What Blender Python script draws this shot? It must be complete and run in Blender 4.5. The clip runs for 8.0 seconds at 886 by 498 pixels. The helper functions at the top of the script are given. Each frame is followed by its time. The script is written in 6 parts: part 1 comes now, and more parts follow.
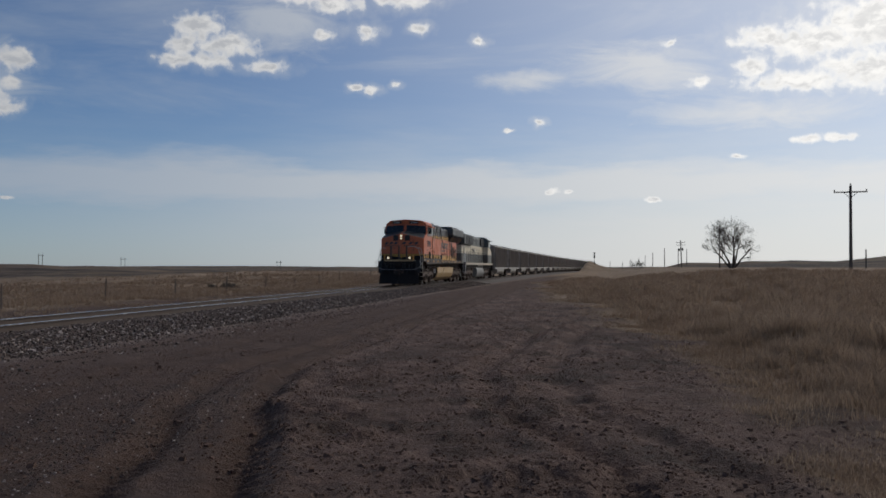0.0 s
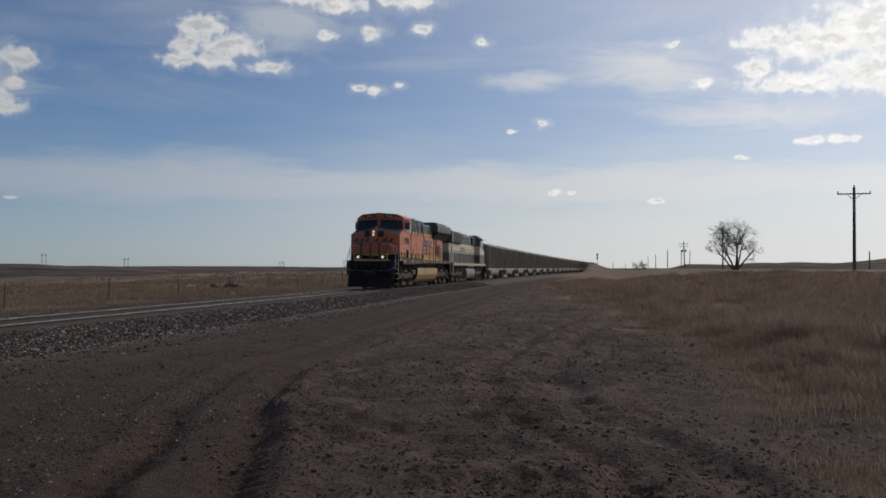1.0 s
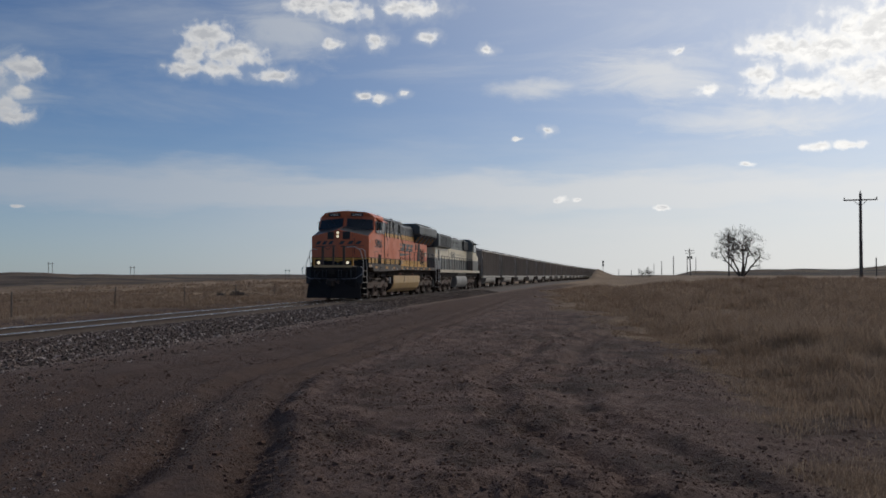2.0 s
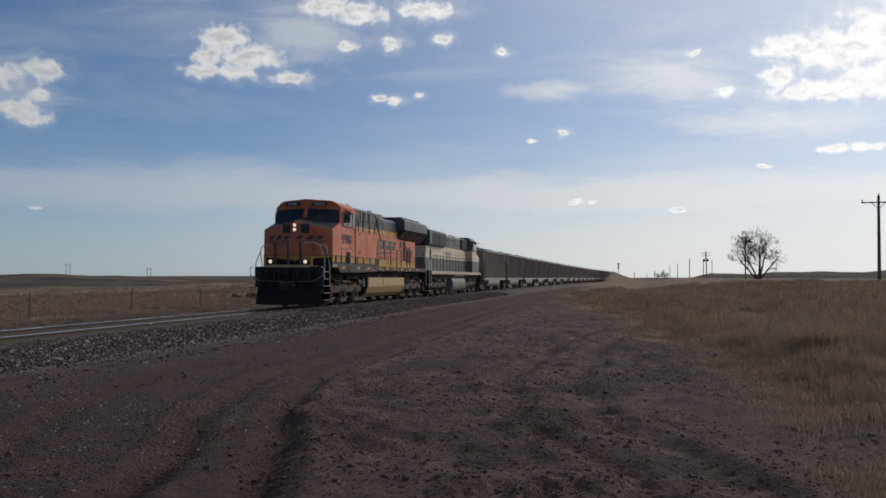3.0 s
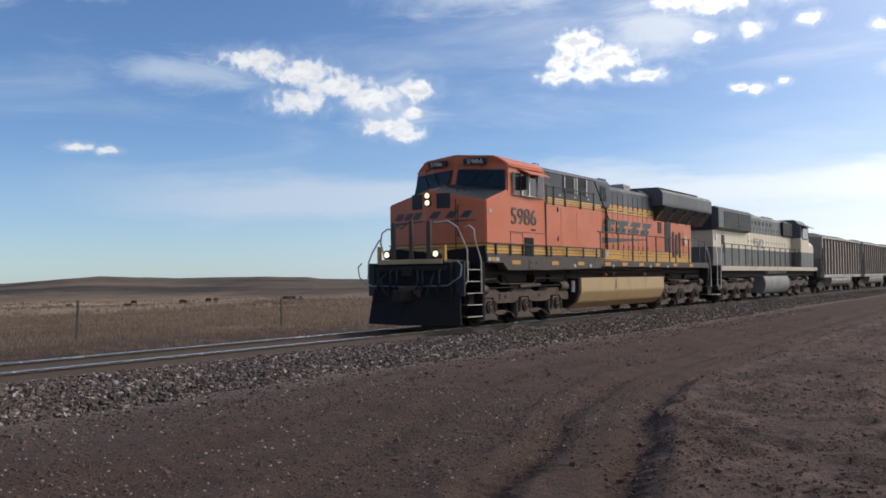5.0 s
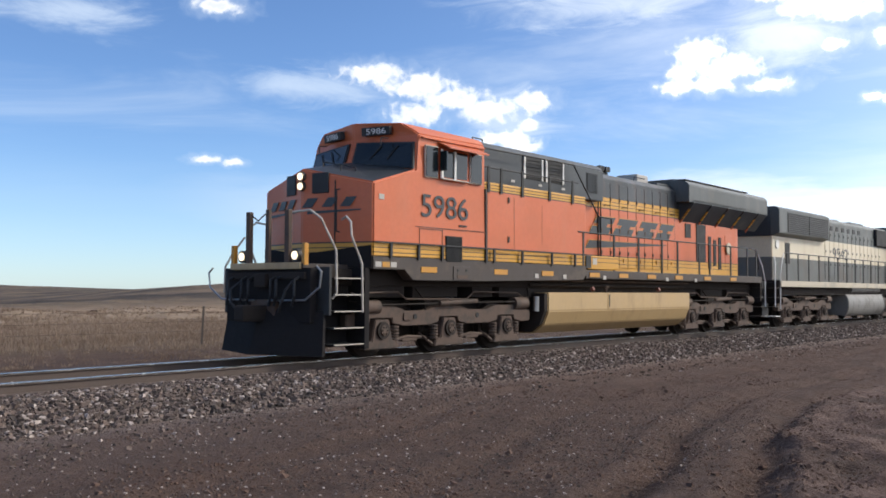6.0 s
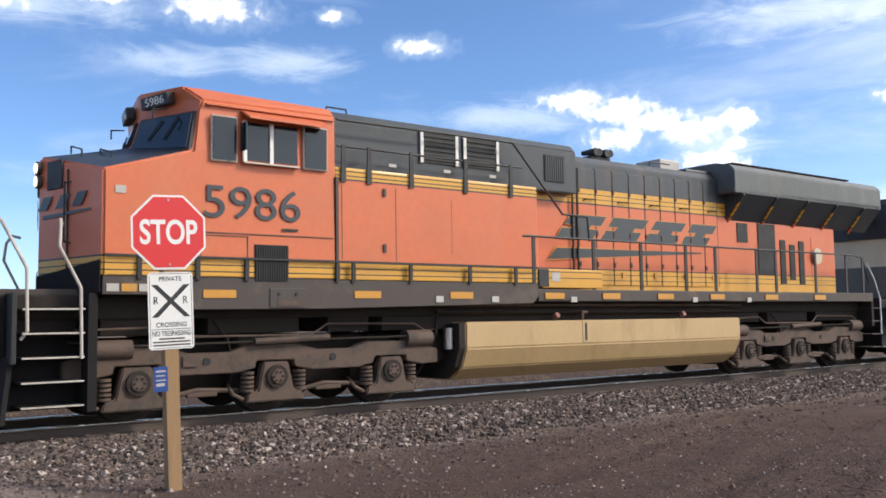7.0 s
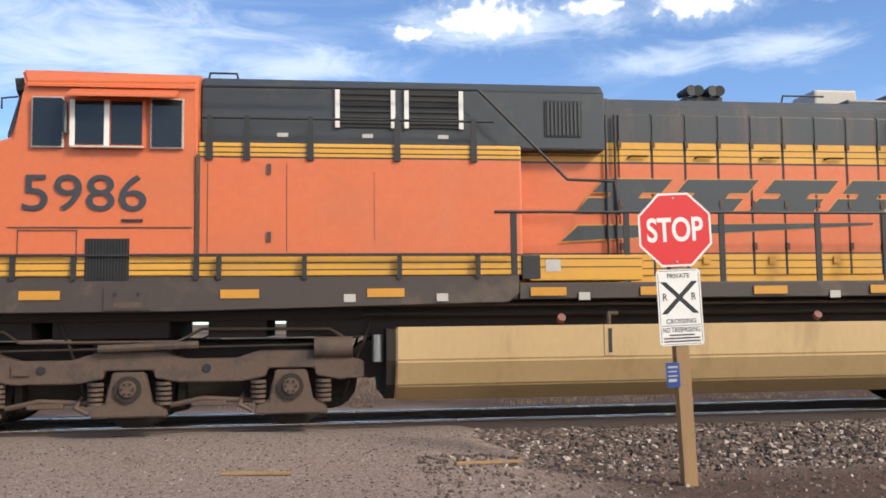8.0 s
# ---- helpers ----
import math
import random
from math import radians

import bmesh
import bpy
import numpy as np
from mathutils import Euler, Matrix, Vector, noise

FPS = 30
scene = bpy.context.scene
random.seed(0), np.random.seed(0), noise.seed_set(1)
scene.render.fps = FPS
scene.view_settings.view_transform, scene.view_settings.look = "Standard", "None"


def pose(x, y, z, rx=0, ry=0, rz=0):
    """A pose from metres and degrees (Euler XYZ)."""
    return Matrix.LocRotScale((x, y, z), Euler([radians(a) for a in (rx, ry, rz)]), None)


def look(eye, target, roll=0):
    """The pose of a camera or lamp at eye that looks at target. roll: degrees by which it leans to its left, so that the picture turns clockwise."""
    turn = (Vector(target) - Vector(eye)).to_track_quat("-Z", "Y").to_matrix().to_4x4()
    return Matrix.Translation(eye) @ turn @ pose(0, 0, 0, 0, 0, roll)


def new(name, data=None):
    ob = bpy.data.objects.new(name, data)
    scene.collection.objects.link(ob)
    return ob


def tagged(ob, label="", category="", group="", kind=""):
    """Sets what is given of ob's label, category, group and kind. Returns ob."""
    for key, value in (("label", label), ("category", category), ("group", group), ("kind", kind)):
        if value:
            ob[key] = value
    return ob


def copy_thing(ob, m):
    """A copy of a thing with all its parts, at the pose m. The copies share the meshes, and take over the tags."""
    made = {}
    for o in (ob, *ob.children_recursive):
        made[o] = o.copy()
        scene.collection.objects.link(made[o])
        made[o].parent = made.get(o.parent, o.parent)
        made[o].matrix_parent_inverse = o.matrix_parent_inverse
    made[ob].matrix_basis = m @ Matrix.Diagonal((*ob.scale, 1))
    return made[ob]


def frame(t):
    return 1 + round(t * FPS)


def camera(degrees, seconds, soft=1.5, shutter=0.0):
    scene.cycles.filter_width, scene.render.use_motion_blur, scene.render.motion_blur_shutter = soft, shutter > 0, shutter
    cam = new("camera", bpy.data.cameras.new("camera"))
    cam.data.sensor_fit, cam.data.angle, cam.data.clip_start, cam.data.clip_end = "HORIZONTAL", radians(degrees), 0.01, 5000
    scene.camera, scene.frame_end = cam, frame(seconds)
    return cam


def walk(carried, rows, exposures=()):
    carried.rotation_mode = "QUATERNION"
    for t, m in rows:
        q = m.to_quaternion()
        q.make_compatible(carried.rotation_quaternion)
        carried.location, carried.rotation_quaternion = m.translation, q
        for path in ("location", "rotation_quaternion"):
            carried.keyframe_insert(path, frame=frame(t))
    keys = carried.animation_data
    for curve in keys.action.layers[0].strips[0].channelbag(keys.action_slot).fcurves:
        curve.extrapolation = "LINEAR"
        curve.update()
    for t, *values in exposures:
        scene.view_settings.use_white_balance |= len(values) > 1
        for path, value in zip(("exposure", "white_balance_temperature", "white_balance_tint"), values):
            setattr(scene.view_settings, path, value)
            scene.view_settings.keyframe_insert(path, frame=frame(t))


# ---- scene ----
RAIL, EYE, D, RADIUS = 0.35, 1.655, 13.46, 7500.0   # rail top, eye, track's distance, its wide curve
cam = camera(51.4, 8.0, soft=1.7)
walk(cam, [
    (0, pose(0.054, 0.077, EYE, 91.11, 0, 9.09) @ pose(0, 0, 0, 0, 0, 0.13)),
    (0.5, pose(0.054, 0.077, EYE, 91.00, 0, 9.36) @ pose(0, 0, 0, 0, 0, 0.12)),
    (1, pose(0.054, 0.077, EYE, 91.16, 0, 9.27) @ pose(0, 0, 0, 0, 0, 0.28)),
    (2.5, pose(0.054, 0.077, EYE, 91.73, 0, 9.94) @ pose(0, 0, 0, 0, 0, 0.09)),
    (3, pose(0.054, 0.077, EYE, 91.75, 0, 10.55) @ pose(0, 0, 0, 0, 0, 0.23)),
    (3.5, pose(0.054, 0.077, EYE, 91.81, 0, 12.78) @ pose(0, 0, 0, 0, 0, 0.42)),
    (4, pose(0.054, 0.077, EYE, 91.89, 0, 17.74) @ pose(0, 0, 0, 0, 0, 0.40)),
    (4.5, pose(0.054, 0.077, EYE, 91.95, 0, 24.59) @ pose(0, 0, 0, 0, 0, -0.27)),
    (5, pose(0.054, 0.077, EYE, 91.82, 0, 32.61) @ pose(0, 0, 0, 0, 0, -0.68)),
    (5.2, pose(0.054, 0.077, EYE, 92.06, 0, 35.28) @ pose(0, 0, 0, 0, 0, -0.60)),
    (6.3, pose(0.054, 0.077, EYE, 92.83, 0, 40.18) @ pose(0, 0, 0, 0, 0, 0.25)),
    (6.5, pose(0.054, 0.077, EYE, 93.26, 0, 40.63) @ pose(0, 0, 0, 0, 0, -0.08)),
    (6.7, pose(0.048, 0.072, EYE, 93.80, 0, 43.09) @ pose(0, 0, 0, 0, 0, -0.45)),
    (6.9, pose(0.034, 0.057, EYE, 94.33, 0, 49.35) @ pose(0, 0, 0, 0, 0, -0.70)),
    (7, pose(0.027, 0.049, EYE, 94.43, 0, 52.33) @ pose(0, 0, 0, 0, 0, -0.86)),
    (7.2, pose(0.015, 0.031, EYE, 94.73, 0, 58.80) @ pose(0, 0, 0, 0, 0, -0.95)),
    (7.3, pose(0.010, 0.022, EYE, 94.68, 0, 62.13) @ pose(0, 0, 0, 0, 0, -0.99)),
    (7.4, pose(0.004, 0.009, EYE, 94.56, 0, 66.32) @ pose(0, 0, 0, 0, 0, -1.04)),
    (7.5, pose(0.000, 0.000, EYE, 94.66, 0, 69.35) @ pose(0, 0, 0, 0, 0, -1.08)),
    (7.6, pose(-0.003, -0.010, EYE, 94.65, 0, 72.57) @ pose(0, 0, 0, 0, 0, -1.01)),
    (7.7, pose(-0.007, -0.022, EYE, 94.50, 0, 76.30) @ pose(0, 0, 0, 0, 0, -0.94)),
    (7.8, pose(-0.008, -0.029, EYE, 94.48, 0, 78.40) @ pose(0, 0, 0, 0, 0, -0.86)),
    (8, pose(-0.011, -0.043, EYE, 94.65, 0, 82.60) @ pose(0, 0, 0, 0, 0, -0.72)),
], exposures=[(0.0, -1.42, 6500, 10), (3.0, -1.28, 6500, 10), (4.0, -0.95, 6500, 10), (5.0, -0.55, 6500, 10), (6.3, 0.0, 6500, 10), (7.0, 0.12, 6600, 10), (8.0, 0.22, 7000, 10)])
# way of the train: distance of the leading axle up the track, time by time
TRAIN = [(0, 65.05), (0.5, 60.58), (1, 56.13), (2.5, 42.87), (3, 38.51), (3.5, 34.20), (4, 29.90), (4.5, 25.63), (5, 21.41), (5.2, 19.72), (6.3, 10.42), (6.5, 8.68), (7, 4.34), (7.5, -0.07), (8, -4.54)]

# ---- world, sun ----
SUN_AZ, SUN_EL = 42.0, 36.0        # degrees to the right of the track's line, and up
world = bpy.data.worlds.new("world")
scene.world = world
world.use_nodes = True


class Nodes:
    """Small helper to write node trees."""

    def __init__(self, tree):
        self.tree = tree

    def add(self, kind, **sets):
        n = self.tree.nodes.new(kind)
        for k, v in sets.items():
            if k == "operation":
                n.operation = v
            elif k == "blend_type":
                n.blend_type = v
            elif k == "data_type":
                n.data_type = v
        return n

    def put(self, socket, v):
        if isinstance(v, bpy.types.NodeSocket):
            self.tree.links.new(v, socket)
        elif v is not None:
            socket.default_value = v[:3] if socket.type == "VECTOR" else v

    def math(self, op, a, b=None, c=None, clamp=False):
        n = self.add("ShaderNodeMath", operation=op)
        n.use_clamp = clamp
        for s, v in zip(n.inputs, (a, b, c)):
            self.put(s, v)
        return n.outputs[0]

    def vec(self, op, a, b=None):
        n = self.add("ShaderNodeVectorMath", operation=op)
        self.put(n.inputs[0], a)
        if b is not None:
            self.put(n.inputs[1], b)
        return n.outputs["Value"] if op in ("LENGTH", "DOT_PRODUCT") else n.outputs[0]

    def noise(self, vector, scale, detail=4, rough=0.55, distortion=0.0):
        n = self.add("ShaderNodeTexNoise")
        self.put(n.inputs["Vector"], vector)
        n.inputs["Scale"].default_value = scale
        n.inputs["Detail"].default_value = detail
        n.inputs["Roughness"].default_value = rough
        n.inputs["Distortion"].default_value = distortion
        return n.outputs[0]

    def mix(self, f, a, b, blend="MIX"):
        n = self.add("ShaderNodeMix", data_type="RGBA", blend_type=blend)
        self.put(n.inputs[0], f)
        self.put(n.inputs[6], a)
        self.put(n.inputs[7], b)
        return n.outputs[2]

    def ramp(self, v, lo, hi, to_lo=0.0, to_hi=1.0, smooth=True):
        n = self.add("ShaderNodeMapRange")
        n.interpolation_type = "SMOOTHSTEP" if smooth else "LINEAR"
        for s, x in zip(n.inputs, (v, lo, hi, to_lo, to_hi)):
            self.put(s, x)
        return n.outputs[0]


def build_sky():
    """Sky Texture with fair-weather cumulus, thin cirrus and a milky horizon, all as parts of the far sky."""
    g = Nodes(world.node_tree)
    bg = world.node_tree.nodes["Background"]
    sky = g.add("ShaderNodeTexSky")
    sky.sky_type = "NISHITA"
    sky.sun_disc = False
    sky.sun_elevation, sky.sun_rotation = radians(SUN_EL), radians(SUN_AZ)
    sky.altitude, sky.air_density, sky.dust_density, sky.ozone_density = 1400, 1.0, 0.6, 1.6
    way = g.add("ShaderNodeTexCoord").outputs["Generated"]
    sep = g.add("ShaderNodeSeparateXYZ")
    g.put(sep.inputs[0], way)
    x, y, z = sep.outputs
    # azimuth to the left of the track and height, in degrees
    az = g.math("MULTIPLY", g.math("ARCTAN2", g.math("MULTIPLY", x, -1.0), y), 57.29578)
    el = g.math("MULTIPLY", g.math("ARCSINE", z), 57.29578)
    comb = g.add("ShaderNodeCombineXYZ")
    g.put(comb.inputs[0], az)
    g.put(comb.inputs[1], el)
    place = comb.outputs[0]
    drift = g.add("ShaderNodeTexNoise")
    g.put(drift.inputs["Vector"], place)
    drift.inputs["Scale"].default_value, drift.inputs["Detail"].default_value = 0.9, 4.0
    clear = place
    place = g.vec("ADD", place, g.vec("MULTIPLY", g.vec("SUBTRACT", drift.outputs["Color"], (0.5, 0.5, 0.5)), (0.9, 0.55, 0.0)))
    warp = g.noise(clear, 0.7, 4, 0.5)
    fine = g.noise(place, 1.5, 5, 0.5)
    # cumulus: (azimuth, height, half width, half height)
    heap_a = [(-10.4, 13.4, 2.1, .7), (-12.9, 13.0, 3.4, 1.3), (-15.8, 13.6, 3.2, 1.9), (-9.5, 11.7, 1.2, .6), (-12.3, 10.8, 3.6, .7), (-15.5, 11.2, 2.6, 1.3), (-19.5, 12.4, 3.5, 2.0), (-6.5, 11.0, .8, .4), (-4.7, 13.4, .46, .25)]
    heap_b = [(24.1, 14.2, 1.7, 1.0), (22.4, 13.2, 1.9, .9), (25.4, 12.2, 1.3, .42), (23.6, 12.3, 1.8, .5), (20.1, 12.1, 1.5, .42), (24.9, 13.2, 1.0, .9)]
    heap_c = [(16.0, 16.0, 2.2, .7), (17.9, 16.3, 2.0, .7), (11.6, 16.3, 2.0, .6), (13.8, 14.3, .8, .5), (10.5, 14.6, .65, .32), (7.0, 13.8, .5, .28), (16.6, 14.0, .75, .35), (19.6, 17.4, 2.2, .8)]
    heap_d = [(43.9, 13.2, 2.4, .7), (41.2, 12.6, 2.4, .85), (38.9, 11.9, 2.1, .85), (36.9, 11.2, 1.9, .9), (41.5, 10.9, 1.9, .75), (34.2, 11.6, 1.35, .75), (34.4, 10.3, .6, .5), (35.9, 9.4, 1.9, .65), (34.8, 8.8, 1.0, .5)]
    heap_e = [(53.6, 16.8, 1.5, .5), (66.4, 18.7, 2.7, .8), (59.0, 18.6, .9, .35), (79.6, 18.6, 3.2, 1.15), (84.4, 17.8, 1.4, .45), (72.9, 19.0, 1.7, .5)]
    bits = [(14.6, 11.0, .5, .26), (13.6, 10.9, .56, .28), (12.0, 11.2, .42, .2), (3.1, 8.9, .45, .28), (5.1, 8.4, .28, .15), (2.4, 4.7, .42, .2), (1.3, 4.7, .35, .15), (-3.8, 4.1, .65, .2), (-12.6, 7.4, 1.0, .32), (-14.2, 7.45, 1.0, .3), (-8.6, 6.6, .5, .2), (52.6, 7.7, .7, .26), (54.3, 7.8, 1.0, .24), (34.6, 3.9, .4, .15)]
    # thin torn veils
    wisps = [(-3.6, 12.0, 5.5, 1.8), (4.0, 11.5, 3.4, .6), (19.5, 15.0, 5.0, 2.2), (29.5, 17.2, 7.5, 1.6), (49.0, 12.4, 5.5, 1.1), (62.0, 15.8, 4.0, 1.2), (68.9, 15.6, 4.5, .9), (103.0, 16.4, 12.0, 3.4), (92.0, 15.9, 8.0, 1.4), (79.0, 18.0, 9.0, 1.2), (-10.0, 9.0, 7.0, 1.2), (-8.0, 4.6, 7.0, .9), (36.0, 10.6, 3.5, 2.0)]

    def heap(blobs):
        best = None
        for a, e, ra, re in blobs:
            d = g.vec("MULTIPLY", g.vec("SUBTRACT", place, (a, e, 0)), (1 / ra, 1 / re, 0))
            d = g.math("SUBTRACT", 1.0, g.vec("LENGTH", d))
            best = d if best is None else g.math("SMOOTH_MAX", best, d, 0.25)
        return best

    best = None
    for blobs in (heap_a, heap_b, heap_c, heap_d, heap_e, bits):
        h = heap(blobs)
        best = h if best is None else g.math("MAXIMUM", best, h)
    ragged = g.math("ADD", g.math("MULTIPLY", g.math("SUBTRACT", warp, 0.5), 0.8), g.math("MULTIPLY", g.math("SUBTRACT", fine, 0.5), 1.7))
    body = g.math("ADD", best, ragged)
    dense = g.ramp(body, -0.12, 0.62)
    halo = g.ramp(body, -1.1, 0.3, 0.0, 0.30)
    # cirrus veils, drawn out along the wind
    veil = g.noise(g.vec("MULTIPLY", clear, (0.05, 0.22, 1.0)), 1.0, 6, 0.6, 0.6)
    veil = g.ramp(veil, 0.46, 0.78, 0.0, 0.42)
    torn = g.noise(g.vec("MULTIPLY", clear, (0.16, 0.55, 1.0)), 1.0, 7, 0.65, 0.8)
    veil = g.math("MAXIMUM", veil, g.ramp(g.math("ADD", heap(wisps), g.math("MULTIPLY", g.math("SUBTRACT", torn, 0.5), 2.6)), -0.35, 1.1, 0.0, 0.72))
    # haze over the horizon, thickest towards the sun
    low = g.ramp(g.math("ADD", el, g.math("MULTIPLY", g.math("SUBTRACT", g.noise(g.vec("MULTIPLY", clear, (0.06, 0.4, 1.0)), 1.0, 5, 0.6), 0.5), 7.0)), 10.5, 1.0)
    low = g.math("MULTIPLY", low, g.ramp(az, 58.0, 0.0, 0.16, 0.85))
    # a long bank of cirrus over the hills
    bank = g.math("ADD", g.math("ABSOLUTE", g.math("SUBTRACT", el, 5.0)), g.math("MULTIPLY", g.math("SUBTRACT", g.noise(g.vec("MULTIPLY", clear, (0.10, 0.5, 1.0)), 1.0, 6, 0.6), 0.5), 3.4))
    bank = g.math("MULTIPLY", g.ramp(bank, 2.4, 0.3, 0.0, 0.82), g.ramp(az, 58.0, 44.0, 0.15, 1.0))
    low = g.math("MAXIMUM", low, bank)
    thin = g.math("MAXIMUM", g.math("MAXIMUM", veil, low), halo)
    blue = g.vec("MULTIPLY", sky.outputs[0], (0.76, 0.94, 1.18))
    sunward = g.ramp(az, 48.0, -14.0)
    pale = g.mix(sunward, (5.2, 6.2, 7.6, 1), (11.2, 11.2, 11.1, 1))
    c = g.mix(thin, blue, pale)
    grey = g.ramp(g.noise(g.vec("MULTIPLY", place, (0.8, 1.7, 1.0)), 1.0, 5, 0.6), 0.38, 0.60)
    shade = g.math("MULTIPLY", grey, g.ramp(body, 0.25, 0.85, 0.0, 0.85))
    white = g.mix(shade, g.mix(sunward, (8.2, 8.4, 8.7, 1), (16.0, 15.8, 15.4, 1)), g.mix(sunward, (6.2, 6.6, 7.3, 1), (7.2, 7.4, 7.9, 1)))
    c = g.mix(dense, c, white)
    # milky glow round the sun
    to_sun = (math.sin(radians(SUN_AZ)) * math.cos(radians(SUN_EL)), math.cos(radians(SUN_AZ)) * math.cos(radians(SUN_EL)), math.sin(radians(SUN_EL)))
    near = g.math("POWER", g.math("MAXIMUM", g.vec("DOT_PRODUCT", way, to_sun), 0.0), 4.0)
    near = g.math("MULTIPLY", near, 0.85)
    c = g.mix(near, c, (20.0, 19.7, 19.0, 1))
    g.put(bg.inputs[0], c)
    bg.inputs[1].default_value = 0.15


build_sky()
sun = new("sun", bpy.data.lights.new("sun", "SUN"))
sun.data.energy, sun.data.angle, sun.data.color = 2.9, radians(9), (1.0, 0.93, 0.82)
_a, _e = radians(SUN_AZ), radians(SUN_EL)
sun.matrix_world = look((math.sin(_a) * math.cos(_e) * 60, math.cos(_a) * math.cos(_e) * 60, math.sin(_e) * 60), (0, 0, 0))

# ---- materials ----
def material(name, base, rough=0.6, metal=0.0, vary=0.25, scale=3.0, fine=40.0, bump=0.15, second=None, amount=0.0, patch=1.5, coords="Object", stretch=(1, 1, 1), spec=0.5):
    """A surface with a base colour that varies at two scales, a second colour in patches, and fine relief."""
    m = bpy.data.materials.new(name)
    m.use_nodes = True
    g = Nodes(m.node_tree)
    b = m.node_tree.nodes["Principled BSDF"]
    v = g.add("ShaderNodeTexCoord").outputs[coords]
    if stretch != (1, 1, 1):
        v = g.vec("MULTIPLY", v, stretch)
    big, small = g.noise(v, scale, 5, 0.6), g.noise(v, fine, 4, 0.6)
    tone = g.math("ADD", 1.0 - vary, g.math("MULTIPLY", g.math("ADD", big, small), vary))
    c = (*base, 1)
    if second:
        c = g.mix(g.ramp(g.noise(v, patch, 6, 0.65), 0.62 - amount * 0.3, 0.75 - amount * 0.2, 0.0, min(1, amount + 0.3)), c, (*second, 1))
    sc = g.add("ShaderNodeVectorMath", operation="SCALE")
    g.put(sc.inputs[0], c)
    g.put(sc.inputs["Scale"], tone)
    g.put(b.inputs["Base Color"], sc.outputs[0])
    g.put(b.inputs["Roughness"], g.ramp(big, 0.2, 0.8, max(0.02, rough - 0.1), min(1, rough + 0.1)))
    b.inputs["Metallic"].default_value = metal
    b.inputs["Specular IOR Level"].default_value = spec
    if bump:
        n = g.add("ShaderNodeBump")
        n.inputs["Strength"].default_value = bump
        n.inputs["Distance"].default_value = 0.02
        g.put(n.inputs["Height"], g.math("ADD", small, big))
        g.put(b.inputs["Normal"], n.outputs[0])
    return m


def glowing(name, colour, strength):
    m = bpy.data.materials.new(name)
    m.use_nodes = True
    b = m.node_tree.nodes["Principled BSDF"]
    b.inputs["Base Color"].default_value = (*colour, 1)
    b.inputs["Emission Color"].default_value = (*colour, 1)
    b.inputs["Emission Strength"].default_value = strength
    return m


ORANGE = material("orange paint", (0.66, 0.17, 0.06), 0.42, vary=0.16, scale=0.8, fine=9, bump=0.03, second=(0.62, 0.20, 0.09), amount=0.35, patch=0.9)
YELLOW = material("yellow paint", (0.52, 0.24, 0.03), 0.45, vary=0.2, scale=1.5, fine=20, bump=0.03, second=(0.42, 0.24, 0.06), amount=0.3)
GREEN = material("dark green paint", (0.033, 0.039, 0.045), 0.45, vary=0.25, scale=1.0, fine=12, bump=0.03, second=(0.06, 0.065, 0.06), amount=0.3)
SILL = material("grimy dark sill paint", (0.052, 0.038, 0.031), 0.6, vary=0.3, scale=1.5, fine=15, bump=0.08, second=(0.10, 0.075, 0.055), amount=0.35)
BLACK = material("black paint", (0.018, 0.018, 0.019), 0.6, vary=0.3, bump=0.05)
GRIME = material("road dirt on steel", (0.094, 0.060, 0.043), 0.8, vary=0.45, scale=2.5, fine=22, bump=0.25, second=(0.05, 0.04, 0.034), amount=0.5, patch=2.5)
UNDER = material("oily black underframe", (0.034, 0.027, 0.023), 0.85, vary=0.4, scale=3, fine=20, bump=0.2, spec=0.2)
TANK = material("dusty tan tank paint", (0.45, 0.305, 0.145), 0.45, vary=0.2, scale=1.2, fine=14, bump=0.04, second=(0.31, 0.205, 0.095), amount=0.35, patch=1.3, stretch=(1, 1, 0.35))
CREAM = material("faded cream paint", (0.50, 0.43, 0.32), 0.5, vary=0.2, scale=1.0, fine=10, bump=0.03, second=(0.33, 0.29, 0.23), amount=0.4)
STEEL = material("worn steel", (0.35, 0.34, 0.33), 0.35, metal=0.9, vary=0.2, bump=0.05)
RAILHEAD = material("polished rail head", (0.55, 0.54, 0.53), 0.22, metal=1.0, vary=0.1, bump=0.0)
RAILSIDE = material("rusty rail web", (0.085, 0.06, 0.048), 0.75, vary=0.35, scale=4, fine=30, bump=0.2)
WHITE = material("white paint", (0.72, 0.70, 0.66), 0.5, vary=0.12, scale=3, bump=0.02)
RED = material("red sign sheeting", (0.62, 0.025, 0.025), 0.4, vary=0.1, scale=2, bump=0.01)
BLUE = material("blue sign sheeting", (0.015, 0.055, 0.22), 0.4, vary=0.1, bump=0.01)
WOOD = material("weathered timber", (0.30, 0.18, 0.085), 0.8, vary=0.45, scale=3, fine=30, bump=0.3, stretch=(6, 6, 0.6), second=(0.2, 0.13, 0.075), amount=0.4)
OLDWOOD = material("grey old timber", (0.13, 0.105, 0.085), 0.85, vary=0.4, scale=4, fine=30, bump=0.3, stretch=(6, 6, 0.6))
COALCAR = material("dull coal car side", (0.27, 0.225, 0.185), 0.6, vary=0.3, scale=0.7, fine=8, bump=0.05, second=(0.17, 0.135, 0.11), amount=0.5, patch=0.7, stretch=(1, 1, 0.4))
CARPALE = material("pale aluminium car panel", (0.40, 0.37, 0.33), 0.5, metal=0.3, vary=0.3, scale=0.8, fine=8, bump=0.05, second=(0.17, 0.15, 0.13), amount=0.5)
